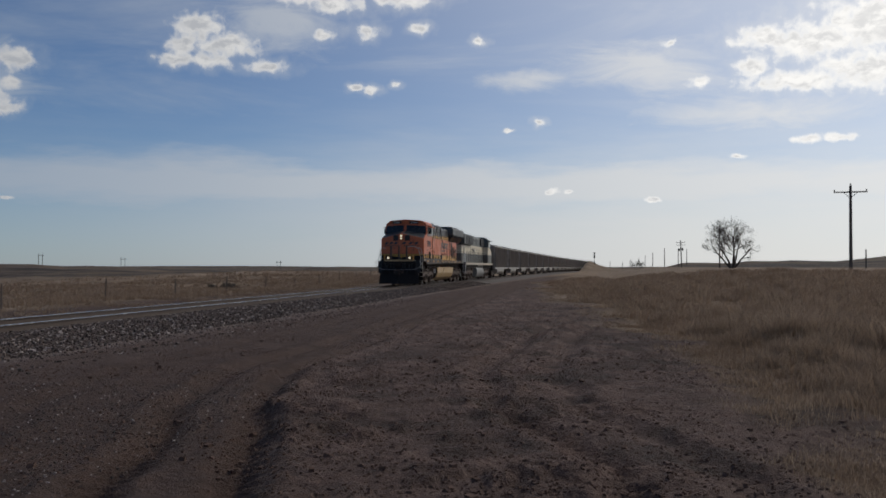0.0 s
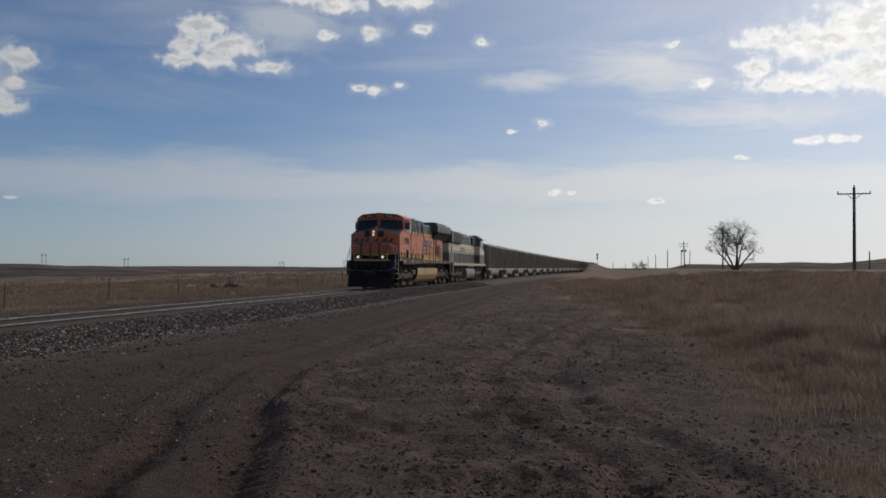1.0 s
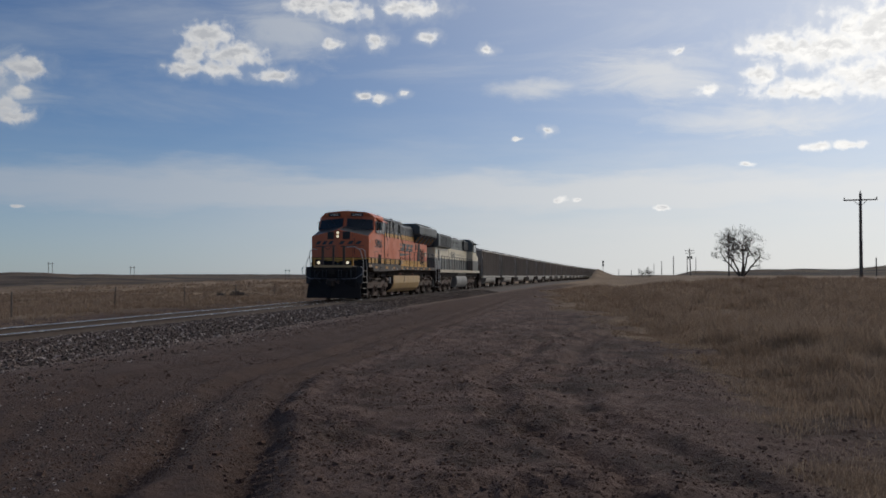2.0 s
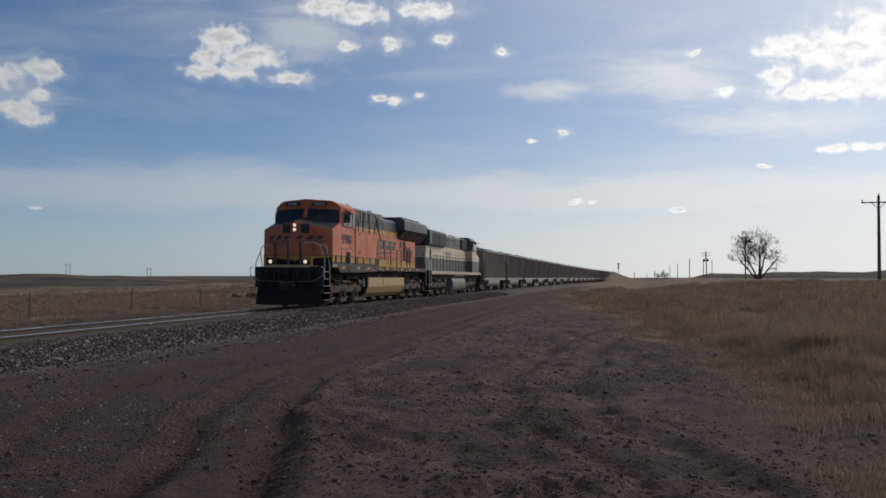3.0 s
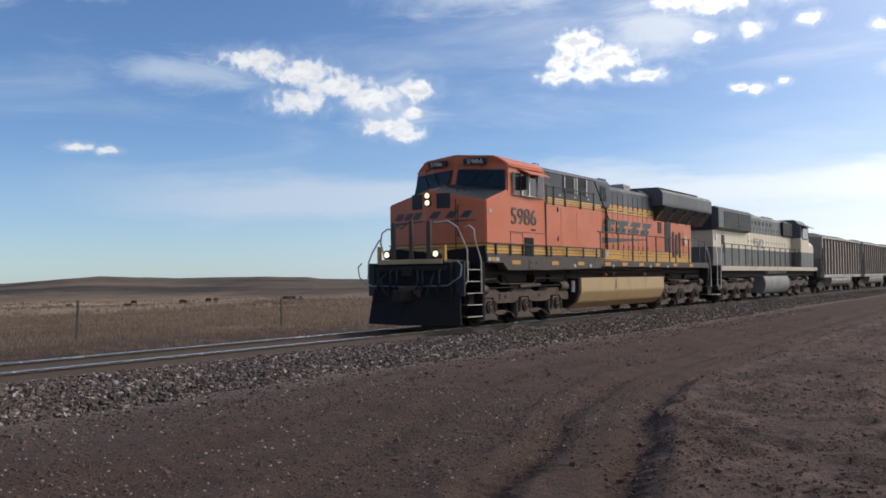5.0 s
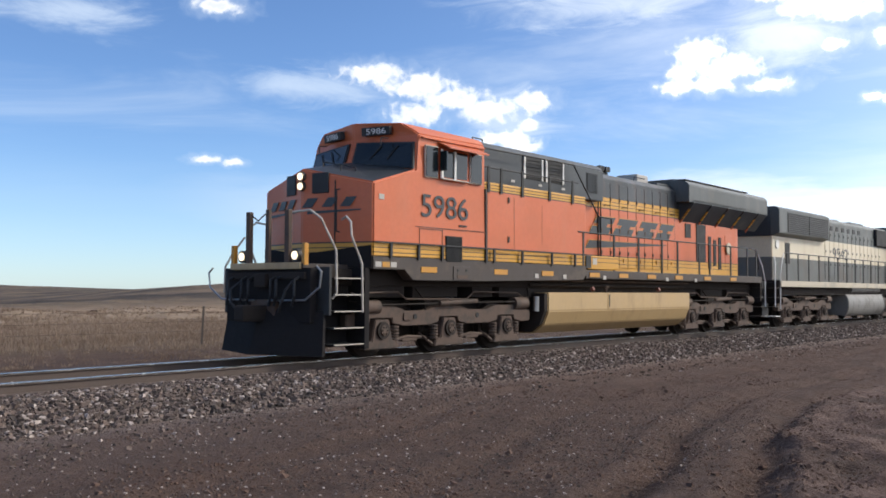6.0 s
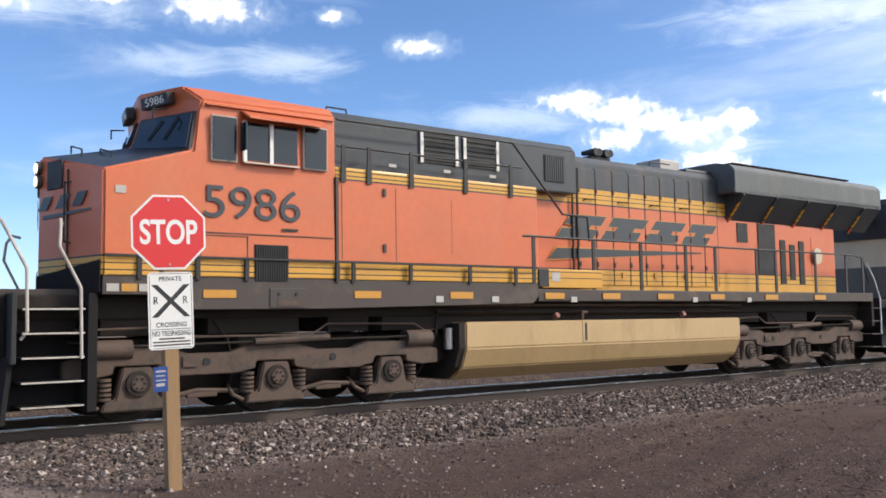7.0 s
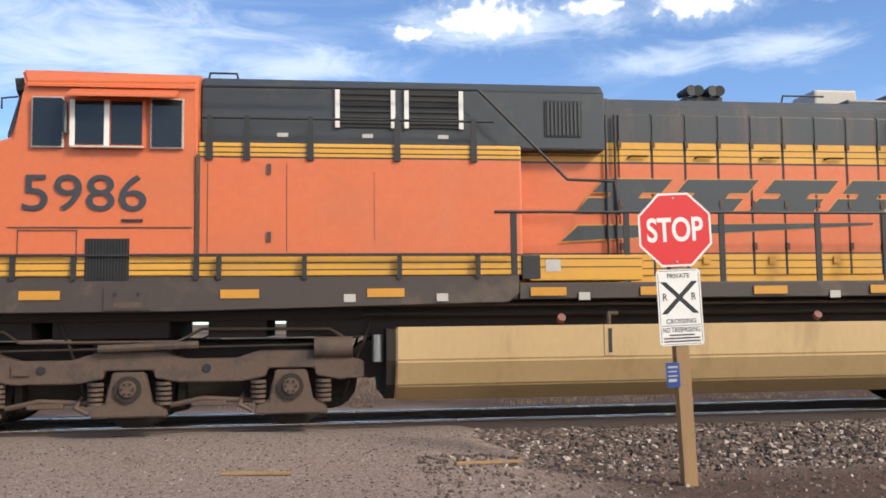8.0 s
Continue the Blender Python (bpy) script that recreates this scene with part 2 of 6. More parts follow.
COAL = material("coal", (0.02, 0.019, 0.018), 0.6, vary=0.5, scale=3, fine=14, bump=0.8)
GLASS = material("dark cab glass", (0.012, 0.016, 0.018), 0.06, vary=0.1, bump=0.0)
DARKHOLE = material("black louvre", (0.014, 0.014, 0.015), 0.7, vary=0.2, bump=0.0)
BARK = material("grey bark", (0.12, 0.098, 0.078), 0.9, vary=0.4, scale=3, fine=20, bump=0.4)
HIDE = material("dark brown hide", (0.05, 0.022, 0.012), 0.85, vary=0.4, scale=2, bump=0.1)
LAMP = glowing("lit headlight", (1.0, 0.82, 0.55), 1.9)
TANKGREY = material("dirty grey tank paint", (0.20, 0.19, 0.175), 0.55, vary=0.3, scale=1.2, fine=12, bump=0.05, second=(0.11, 0.10, 0.09), amount=0.5)
DUSTY = material("dusty white paint", (0.42, 0.39, 0.35), 0.6, vary=0.3, scale=6, bump=0.03)
RAILPAINT = material("dusty pale rail paint", (0.48, 0.43, 0.37), 0.55, vary=0.35, scale=5, fine=30, bump=0.04, second=(0.28, 0.22, 0.17), amount=0.4)
DULLRED = material("dull red paint", (0.22, 0.085, 0.065), 0.7, vary=0.3, scale=6, bump=0.05)
SOOT = material("sooty black steel", (0.022, 0.020, 0.020), 0.9, vary=0.4, scale=3, fine=20, bump=0.2, spec=0.12)
HOUSING = material("dusty grey-green paint", (0.085, 0.092, 0.088), 0.5, vary=0.25, scale=1.0, fine=12, bump=0.03, second=(0.12, 0.115, 0.10), amount=0.4, stretch=(1, 1, 0.4))
STONE = material("ballast stone", (0.075, 0.058, 0.049), 0.85, vary=0.5, scale=5, fine=45, bump=0.3)


def ground_material():
    """Bare brown dirt, with gravel by the track and dry grass colour on the fields, by place on the plan."""
    m = bpy.data.materials.new("prairie ground")
    m.use_nodes = True
    g = Nodes(m.node_tree)
    b = m.node_tree.nodes["Principled BSDF"]
    v = g.add("ShaderNodeTexCoord").outputs["Object"]
    kind = g.add("ShaderNodeAttribute")
    kind.attribute_name = "cover"           # x: grass, y: gravel, z: loose dark soil
    sep = g.add("ShaderNodeSeparateXYZ")
    g.put(sep.inputs[0], kind.outputs["Vector"])
    grass, gravel, dark = sep.outputs
    big, mid, small, grain = g.noise(v, 0.25, 5, 0.6), g.noise(v, 1.3, 5, 0.65), g.noise(v, 9, 5, 0.65), g.noise(v, 60, 3, 0.6)
    dirt = g.mix(g.ramp(mid, 0.3, 0.7), (0.048, 0.026, 0.018, 1), (0.086, 0.049, 0.034, 1))
    dirt = g.mix(g.ramp(small, 0.55, 0.8, 0.0, 0.6), dirt, (0.125, 0.080, 0.061, 1))
    crust = g.add("ShaderNodeAttribute")
    crust.attribute_name = "crust"
    dry = g.mix(g.ramp(mid, 0.3, 0.7), (0.078, 0.046, 0.035, 1), (0.15, 0.094, 0.073, 1))
    dry = g.mix(g.ramp(small, 0.52, 0.75, 0.0, 0.7), dry, (0.225, 0.150, 0.116, 1))
    dirt = g.mix(crust.outputs["Fac"], dirt, dry)
    dirt = g.mix(dark, dirt, (0.020, 0.012, 0.009, 1))
    vor = g.add("ShaderNodeTexVoronoi")
    g.put(vor.inputs["Vector"], v)
    vor.inputs["Scale"].default_value = 38
    pebble = g.mix(g.ramp(grain, 0.3, 0.7), (0.165, 0.108, 0.084, 1), (0.40, 0.295, 0.24, 1))
    tone = g.add("ShaderNodeRGBToBW")
    g.put(tone.inputs[0], vor.outputs["Color"])
    pebble = g.mix(0.5, pebble, g.mix(0.65, tone.outputs[0], (0.25, 0.172, 0.136, 1)))
    far = g.mix(g.ramp(big, 0.35, 0.7), (0.25, 0.177, 0.116, 1), (0.37, 0.272, 0.186, 1))
    far = g.mix(g.ramp(g.noise(v, 0.035, 5, 0.7), 0.42, 0.60, 0.0, 0.45), far, (0.15, 0.105, 0.068, 1))
    hill = g.add("ShaderNodeAttribute")
    hill.attribute_name = "sage"
    rough_land = g.mix(g.ramp(g.math("ADD", g.math("MULTIPLY", g.noise(v, 0.008, 4, 0.6), 0.6), g.math("MULTIPLY", g.noise(v, 0.06, 6, 0.75), 0.4)), 0.46, 0.60), (0.034, 0.027, 0.023, 1), (0.125, 0.088, 0.058, 1))
    far = g.mix(hill.outputs["Fac"], far, rough_land)
    far = g.mix(g.ramp(mid, 0.45, 0.8, 0.0, 0.6), far, (0.13, 0.088, 0.045, 1))
    c = g.mix(gravel, dirt, pebble)
    c = g.mix(grass, c, far)
    sc = g.add("ShaderNodeVectorMath", operation="SCALE")
    g.put(sc.inputs[0], c)
    g.put(sc.inputs["Scale"], g.math("ADD", 0.72, g.math("MULTIPLY", grain, 0.55)))
    g.put(b.inputs["Base Color"], sc.outputs[0])
    b.inputs["Roughness"].default_value = 0.95
    b.inputs["Specular IOR Level"].default_value = 0.2
    n = g.add("ShaderNodeBump")
    n.inputs["Strength"].default_value = 1.0
    n.inputs["Distance"].default_value = 0.06
    crumb = g.noise(v, 26, 5, 0.7)
    g.put(n.inputs["Height"], g.math("ADD", g.math("ADD", small, g.math("MULTIPLY", crumb, 0.8)), g.math("MULTIPLY", grain, 0.3)))
    g.put(b.inputs["Normal"], n.outputs[0])
    return m


GROUND = ground_material()


def part(name, bm, mat, parent=None, label="", smooth=False):
    """Links a bmesh as one mesh object, under a thing or a part."""
    me = bpy.data.meshes.new(name)
    bm.to_mesh(me)
    bm.free()
    if smooth:
        me.polygons.foreach_set("use_smooth", [True] * len(me.polygons))
    me.materials.append(mat)
    ob = new(name, me)
    if parent:
        ob.parent = parent
    if label:
        ob["label"] = label
    return ob


def array_mesh(name, verts, faces, mat, parent=None):
    me = bpy.data.meshes.new(name)
    me.from_pydata(verts, [], faces)
    me.materials.append(mat)
    ob = new(name, me)
    if parent:
        ob.parent = parent
    return ob


def box(x0, x1, y0, y1, z0, z1, bevel=0.0, bm=None):
    bm = bm or bmesh.new()
    made = bmesh.ops.create_cube(bm, size=1.0, matrix=Matrix.Translation(((x0 + x1) / 2, (y0 + y1) / 2, (z0 + z1) / 2)) @ Matrix.Diagonal((abs(x1 - x0), abs(y1 - y0), abs(z1 - z0), 1)))
    if bevel:
        edges = {e for v in made["verts"] for e in v.link_edges}
        bmesh.ops.bevel(bm, geom=list(edges), offset=bevel, segments=2, affect="EDGES", profile=0.6)
    return bm


def tube(points, r, bm=None, seg=8):
    """A round bar through points."""
    bm = bm or bmesh.new()
    for a, b in zip(points, points[1:]):
        a, b = Vector(a), Vector(b)
        if (b - a).length < 1e-5:
            continue
        m = Matrix.Translation((a + b) / 2) @ (b - a).to_track_quat("Z", "Y").to_matrix().to_4x4()
        bmesh.ops.create_cone(bm, cap_ends=True, segments=seg, radius1=r, radius2=r, depth=(b - a).length + r * 0.6, matrix=m)
    return bm


def drum(centre, axis, r, length, r2=None, bm=None, seg=24):
    bm = bm or bmesh.new()
    m = Matrix.Translation(centre) @ Vector(axis).to_track_quat("Z", "Y").to_matrix().to_4x4()
    bmesh.ops.create_cone(bm, cap_ends=True, segments=seg, radius1=r, radius2=r if r2 is None else r2, depth=length, matrix=m)
    return bm


def prism(outline, axis, a, b, bm=None, bevel=0.0):
    """A flat outline drawn out along an axis ('x' or 'y') from a to b; the outline's pairs are (y, z) or (x, z)."""
    bm = bm or bmesh.new()
    put = (lambda u, w, k: (k, u, w)) if axis == "x" else (lambda u, w, k: (u, k, w))
    v0 = [bm.verts.new(put(u, w, a)) for u, w in outline]
    v1 = [bm.verts.new(put(u, w, b)) for u, w in outline]
    n = len(outline)
    fs = [bm.faces.new(v0), bm.faces.new(v1[::-1])]
    for i in range(n):
        fs.append(bm.faces.new((v0[i], v1[i], v1[(i + 1) % n], v0[(i + 1) % n])))
    bmesh.ops.recalc_face_normals(bm, faces=fs)
    if bevel:
        bmesh.ops.bevel(bm, geom=list({e for f in fs for e in f.edges}), offset=bevel, segments=2, affect="EDGES")
    return bm


def thing(name, label, category, group="", kind=""):
    return tagged(new(name), label, category, group, kind)


def track_x(y):
    """The track's centre line: straight by the crossing, then a wide curve to the east."""
    return -D + (max(y, 0.0) ** 2) / (2 * RADIUS)


def track_pose(y, z=0.0):
    return pose(track_x(y), y, z, 0, 0, -math.degrees(max(y, 0.0) / RADIUS))

# ---- ground ----
def lattice(seed, n=256):
    return np.random.RandomState(seed).rand(n, n)


_grids = [lattice(k) for k in range(8)]


def vnoise(x, y, k=0):
    g, n = _grids[k % 8], 256
    xi, yi = np.floor(x).astype(int), np.floor(y).astype(int)
    u, v = x - xi, y - yi
    u, v = u * u * (3 - 2 * u), v * v * (3 - 2 * v)
    a, b = g[xi % n, yi % n], g[(xi + 1) % n, yi % n]
    c, d = g[xi % n, (yi + 1) % n], g[(xi + 1) % n, (yi + 1) % n]
    return (a * (1 - u) + b * u) * (1 - v) + (c * (1 - u) + d * u) * v - 0.5


def fbm(x, y, scale, octaves=4, k=0):
    out, amp = 0.0, 1.0
    for o in range(octaves):
        out = out + amp * vnoise(x * scale + 17.3 * o, y * scale - 9.1 * o, k + o)
        scale, amp = scale * 2.03, amp * 0.5
    return out


def step(v, lo, hi):
    t = np.clip((v - lo) / (hi - lo), 0, 1)
    return t * t * (3 - 2 * t)


SKY_AZ = [-180, -60, -30, -16.6, -14, -11.6, -9, -8.4, -6.6, -5.6, -4.5, -1.2, 12.4, 15.5, 19, 25.6, 28, 30.3, 31.5, 33, 34.8, 37.2, 40.2, 41, 43.8, 46.2, 48.6, 53.1, 55, 57.5, 59.6, 61, 66, 80, 110, 180]
SKY_EL = [.3, .5, .6, .6, .35, .4, .33, .2, .3, .3, .02, .0, -.1, -.05, -.25, -.25, -.1, .0, -.05, .1, .1, -.05, .05, .2, .3, .22, .15, .3, .2, .0, -.2, -.4, -.95, -.9, -.5, .3]


def edge_of_grass(y):
    """East edge of the bare dirt."""
    return np.interp(y, [-30, 0, 9, 13, 17, 22, 31, 45, 100, 400], [5, 3.8, 2.9, 2.1, 1.7, 1.3, 0.2, -1.6, -5.2, 0.0])


def edge_of_road(y):
    """West edge of the churned-up crust beside the smooth track road."""
    return np.interp(y, [-30, 0, 6.7, 8.9, 10.4, 14.1, 26, 56, 110], [2.0, -1.0, -2.6, -3.25, -3.9, -4.6, -4.75, -5.2, -6.5])


def ground_height(x, y):
    r, az = np.hypot(x, y), np.degrees(np.arctan2(-x, y))
    tx = -D + np.maximum(y, 0) ** 2 / (2 * RADIUS)
    off = x - tx
    west = step(-off, 4, 12)
    h = 0.05 * fbm(x, y, 0.35, 3, 0)
    h = h + (1.1 * step(r, 25, 120) + 0.5 * step(r, 120, 220)) * step(x - edge_of_grass(y), 2, 25) * (1 - step(az, -4, 0))
    # the land falls away to the west and rises in far hills
    fall = np.interp(r, [0, 20, 40, 100, 170, 250, 350, 4500], [0, 0, -0.25, -1.5, -3.1, -4.5, -4.7, -4.7]) * step(az, 12, 45)
    h = h + fall * west
    h = h + west * step(az, 8, 20) * (1.5 * fbm(x, y, 0.035, 4, 1) + 0.5 * fbm(x, y, 0.15, 3, 6)) * step(r, 45, 110)
    h = h - 0.25 * np.exp(-((off + 7.5) / 2.2) ** 2) * step(r, 5, 20)
    rise = step(r, 300, 1000)
    top = EYE + 1000 * np.tan(np.radians(np.interp(az, SKY_AZ, SKY_EL)))
    h = h * (1 - rise) + rise * (top * np.interp(r, [0, 1000, 1400, 4500], [1, 1, 0.8, -1.2]) + 5.5 * (fbm(x, y, 0.008, 4, 2) - 0.12) * step(r, 320, 600) * (1 - 0.65 * step(r, 850, 1000)))
    # grassy bank in the bend of the track
    bank = np.exp(-((y - 345) / 30.0) ** 2) * step(off, 2.6, 5.0) * np.exp(-np.maximum(off - 5, 0) / 7.0)
    h = h + 4.4 * bank
    # rough soil of the turning place, with wheel ruts
    east = step(off, 2.6, 4.5) * (1 - step(r, 45, 90))
    field = step(x - edge_of_grass(y) + 2.6 * fbm(x, y, 0.45, 4, 3), -0.7, 1.6)
    bare = east * (1 - field)
    ragged = x - edge_of_road(y) + 0.35 * fbm(x, y, 0.9, 3, 2)
    crust = bare * step(ragged, -0.2, 0.45)
    lump = np.clip(fbm(x, y, 3.4, 5, 1), -0.10, 1) * (0.35 + step(fbm(x, y, 0.55, 3, 4), -0.2, 0.3))
    h = h + crust * (0.08 + 0.11 * lump + 0.03 * fbm(x, y, 6, 4, 5) + 0.06 * fbm(x, y, 0.7, 2, 7))
    h = h + bare * 0.014 * fbm(x, y, 8, 3, 6) * step(off, 4.0, 6.0)
    # wheel ruts: along the crust's edge, two on the road, and one pair that turns across the crust
    turn = 0.0009 * np.maximum(y - 6, 0) ** 2
    for x0, bend, depth, lug in ((0.05, 0, 0.075, 1), (-0.95, 0, 0.07, 1), (-2.7, 0, 0.035, 0), (-4.4, 0, 0.035, 0), (2.9, 1, 0.06, 1), (3.9, 1, 0.05, 0)):
        line = edge_of_road(y) + x0 + bend * turn * 3 + 0.22 * fbm(y, y * 0 + x0, 0.35, 3, 2)
        across = x - line + 0.10 * fbm(x, y, 1.8, 3, 7)
        h = h - bare * depth * np.exp(-(across / 0.19) ** 2) + bare * 0.5 * depth * np.exp(-((np.abs(across) - 0.36) / 0.13) ** 2)
        h = h + lug * bare * 0.026 * np.sin((y + 0.5 * np.abs(across)) * 30.0) * np.exp(-(across / 0.2) ** 4) * (1 - step(r, 9, 14))
    h = h + field * 0.10 * fbm(x, y, 0.8, 3, 5) * (1 - step(r, 60, 200))
    # crossing ramp up to the rails
    ramp = (1 - step(np.abs(y + 1.6), 3.2, 4.6)) * (1 - step(np.abs(off), 1.2, 5.2))
    h = h + 0.27 * ramp
    return h, bare, field, off, r


def build_ground():
    az = np.unique(np.concatenate([np.linspace(-180, -24, 53), np.linspace(-24, 112, 640), np.linspace(112, 180, 24)]))[:-1]
    rr = np.concatenate([[0.3], np.geomspace(1.0, 4.0, 24)[:-1], np.geomspace(4.0, 16, 200)[:-1], np.geomspace(16, 60, 120), np.geomspace(62, 4600, 110)])
    a, r = np.meshgrid(np.radians(az), rr)
    x, y = -np.sin(a) * r, np.cos(a) * r
    h, bare, field, off, _ = ground_height(x, y)
    n, m = len(az), len(rr)
    verts = np.stack([x, y, h], -1).reshape(-1, 3)
    i, j = np.meshgrid(np.arange(m - 1), np.arange(n), indexing="ij")
    k = (j + 1) % n
    quads = np.stack([i * n + j, i * n + k, (i + 1) * n + k, (i + 1) * n + j], -1).reshape(-1, 4)[:, ::-1]
    me = bpy.data.meshes.new("ground")
    me.from_pydata(verts.tolist(), [], quads.tolist() + [list(range(n))])
    cover = np.zeros((len(verts), 3), np.float32)
    xx, yy, of, ra = x.ravel(), y.ravel(), off.ravel(), r.ravel()
    far_west = step(-of, 8.0, 12.5 + 2.0)
    cover[:, 0] = np.maximum(np.maximum(field.ravel(), far_west * (0.75 + 0.25 * step(ra, 25, 60))), step(ra, 150, 200))
    cross = (1 - step(np.abs(yy + 1.6), 3.4, 5.5)) * (1 - step(np.abs(of), 6.5, 9.5))
    side = np.exp(-((np.abs(of) - 3.0) / 1.2) ** 2)
    cover[:, 1] = np.clip(np.maximum(cross * 0.85, np.maximum(np.maximum(side * 0.45, 0.16 * (1 - step(of, 5.0, 7.5)) * step(of, 2.5, 3.5) * (1 - step(yy, 14, 40))), 0.10)) * (1 - cover[:, 0]), 0, 1)
    cr = bare.ravel() * step(xx - edge_of_road(yy) + 0.5 * fbm(xx, yy, 0.9, 4, 2), -0.3, 0.5)
    spots = step(fbm(xx, yy, 1.1, 5, 6), 0.02, 0.28) * cr
    rim = np.exp(-((xx - edge_of_grass(yy) + 1.6 * fbm(xx, yy, 0.6, 4, 3)) / 0.7) ** 2) * step(fbm(xx, yy, 1.3, 4, 0), -0.1, 0.2)
    cover[:, 2] = np.clip(spots * 0.5 + 0.25 * step(fbm(xx, yy, 4.0, 3, 2), 0.1, 0.35) * cr + 0.5 * rim * bare.ravel(), 0, 0.8)
    crust = me.attributes.new("crust", "FLOAT", "POINT")
    crust.data.foreach_set("value", cr.astype(np.float32))
    sage = me.attributes.new("sage", "FLOAT", "POINT")
    sage.data.foreach_set("value", (step(ra, 270, 420) * (0.7 + 0.3 * step(fbm(xx, yy, 0.012, 3, 1), -0.2, 0.3))).astype(np.float32))
    at = me.attributes.new("cover", "FLOAT_VECTOR", "POINT")
    at.data.foreach_set("vector", cover.ravel())
    me.materials.append(GROUND)
    me.polygons.foreach_set("use_smooth", [True] * len(me.polygons))
    tagged(new("ground", me), "brown dirt and dry prairie grassland reaching far hills", "ground", kind="structure")


build_ground()


def ground_z(x, y):
    return float(ground_height(np.array([float(x)]), np.array([float(y)]))[0][0])

# ---- track ----
TRACK_Y = [-40 + 6 * k for k in range(14)] + [44 + 12 * k for k in range(50)]


def sweep(profile, ys, bm=None, closed=True):
    """A cross profile (offset, height) drawn along the track."""
    bm = bm or bmesh.new()
    rows = []
    for y in ys:
        m = track_pose(y)
        rows.append([bm.verts.new(m @ Vector((u, 0, w))) for u, w in profile])
    n = len(profile)
    for r0, r1 in zip(rows, rows[1:]):
        for i in range(n if closed else n - 1):
            bm.faces.new((r0[i], r0[(i + 1) % n], r1[(i + 1) % n], r1[i]))
    if closed:
        bm.faces.new(rows[0])
        bm.faces.new(rows[-1][::-1])
    bmesh.ops.recalc_face_normals(bm, faces=bm.faces[:])
    return bm


def build_track():
    bed = part("ballast_bed", sweep([(-3.5, -0.4), (-3.2, 0.0), (-1.9, 0.185), (-0.9, 0.165), (0.9, 0.165), (1.9, 0.185), (2.5, 0.095), (3.15, -0.005), (3.5, -0.4)], TRACK_Y), STONE)
    tagged(bed, "grey-brown crushed stone ballast bed under the rails", "ballast", kind="structure")
    track = thing("railway_track", "single railway track, polished steel rails on timber sleepers", "railway track", kind="structure")
    for s in (-1, 1):
        c = s * 0.7535
        web = [(c - 0.075, 0.17), (c + 0.075, 0.17), (c + 0.075, 0.19), (c + 0.012, 0.205), (c + 0.012, 0.305), (c + 0.036, 0.315), (c + 0.036, 0.346), (c - 0.036, 0.346), (c - 0.036, 0.315), (c - 0.012, 0.305), (c - 0.012, 0.205), (c - 0.075, 0.19)]
        rail = part("rail", sweep(web, TRACK_Y), RAILSIDE, track, "rusty steel rail")
        part("rail_head", sweep([(c - 0.0375, 0.330), (c + 0.0375, 0.330), (c + 0.0375, 0.346), (c + 0.031, 0.35), (c - 0.031, 0.35), (c - 0.0375, 0.346)], TRACK_Y), RAILHEAD, rail, "polished running surface")
    tie = bpy.data.meshes.new("sleeper")
    bm = box(-1.3, 1.3, -0.115, 0.115, 0.0, 0.17, 0.015)
    bm.to_mesh(tie)
    bm.free()
    tie.materials.append(OLDWOOD)
    for k in range(290):
        ob = new("sleeper", tie)
        ob.parent = track
        ob.matrix_basis = track_pose(-14 + 0.55 * k)


build_track()

# ---- train ----
def livery(name, bands, lines=(), rough=0.42):
    """Paint in level bands: (lower edge, colour) upwards from the sill, with thin black lines, faded and dusty."""
    m = bpy.data.materials.new(name)
    m.use_nodes = True
    g = Nodes(m.node_tree)
    b = m.node_tree.nodes["Principled BSDF"]
    v = g.add("ShaderNodeTexCoord").outputs["Object"]
    sep = g.add("ShaderNodeSeparateXYZ")
    g.put(sep.inputs[0], v)
    z = sep.outputs[2]
    c = (*bands[0][1], 1)
    for edge, colour in bands[1:]:
        c = g.mix(g.math("GREATER_THAN", z, edge), c, (*colour, 1))
    for at, half in lines:
        c = g.mix(g.math("LESS_THAN", g.math("ABSOLUTE", g.math("SUBTRACT", z, at)), half), c, (0.015, 0.014, 0.014, 1))
    streak = g.noise(g.vec("MULTIPLY", v, (2.2, 2.2, 0.28)), 1.0, 6, 0.62)
    cloud, fine = g.noise(v, 0.9, 4, 0.55), g.noise(v, 11, 4, 0.6)
    c = g.mix(g.ramp(streak, 0.45, 0.85, 0.0, 0.2), c, (0.42, 0.20, 0.11, 1))
    c = g.mix(g.ramp(g.math("SUBTRACT", g.math("ADD", cloud, g.math("MULTIPLY", fine, 0.25)), g.math("MULTIPLY", z, 0.07)), 0.35, 0.8, 0.0, 0.22), c, (0.24, 0.14, 0.09, 1))
    sc = g.add("ShaderNodeVectorMath", operation="SCALE")
    g.put(sc.inputs[0], c)
    g.put(sc.inputs["Scale"], g.ramp(fine, 0.2, 0.8, 0.95, 1.05))
    g.put(b.inputs["Base Color"], sc.outputs[0])
    g.put(b.inputs["Roughness"], g.ramp(cloud, 0.3, 0.7, rough - 0.08, rough + 0.12))
    n = g.add("ShaderNodeBump")
    n.inputs["Strength"].default_value = 0.12
    n.inputs["Distance"].default_value = 0.03
    g.put(n.inputs["Height"], cloud)
    g.put(b.inputs["Normal"], n.outputs[0])
    return m


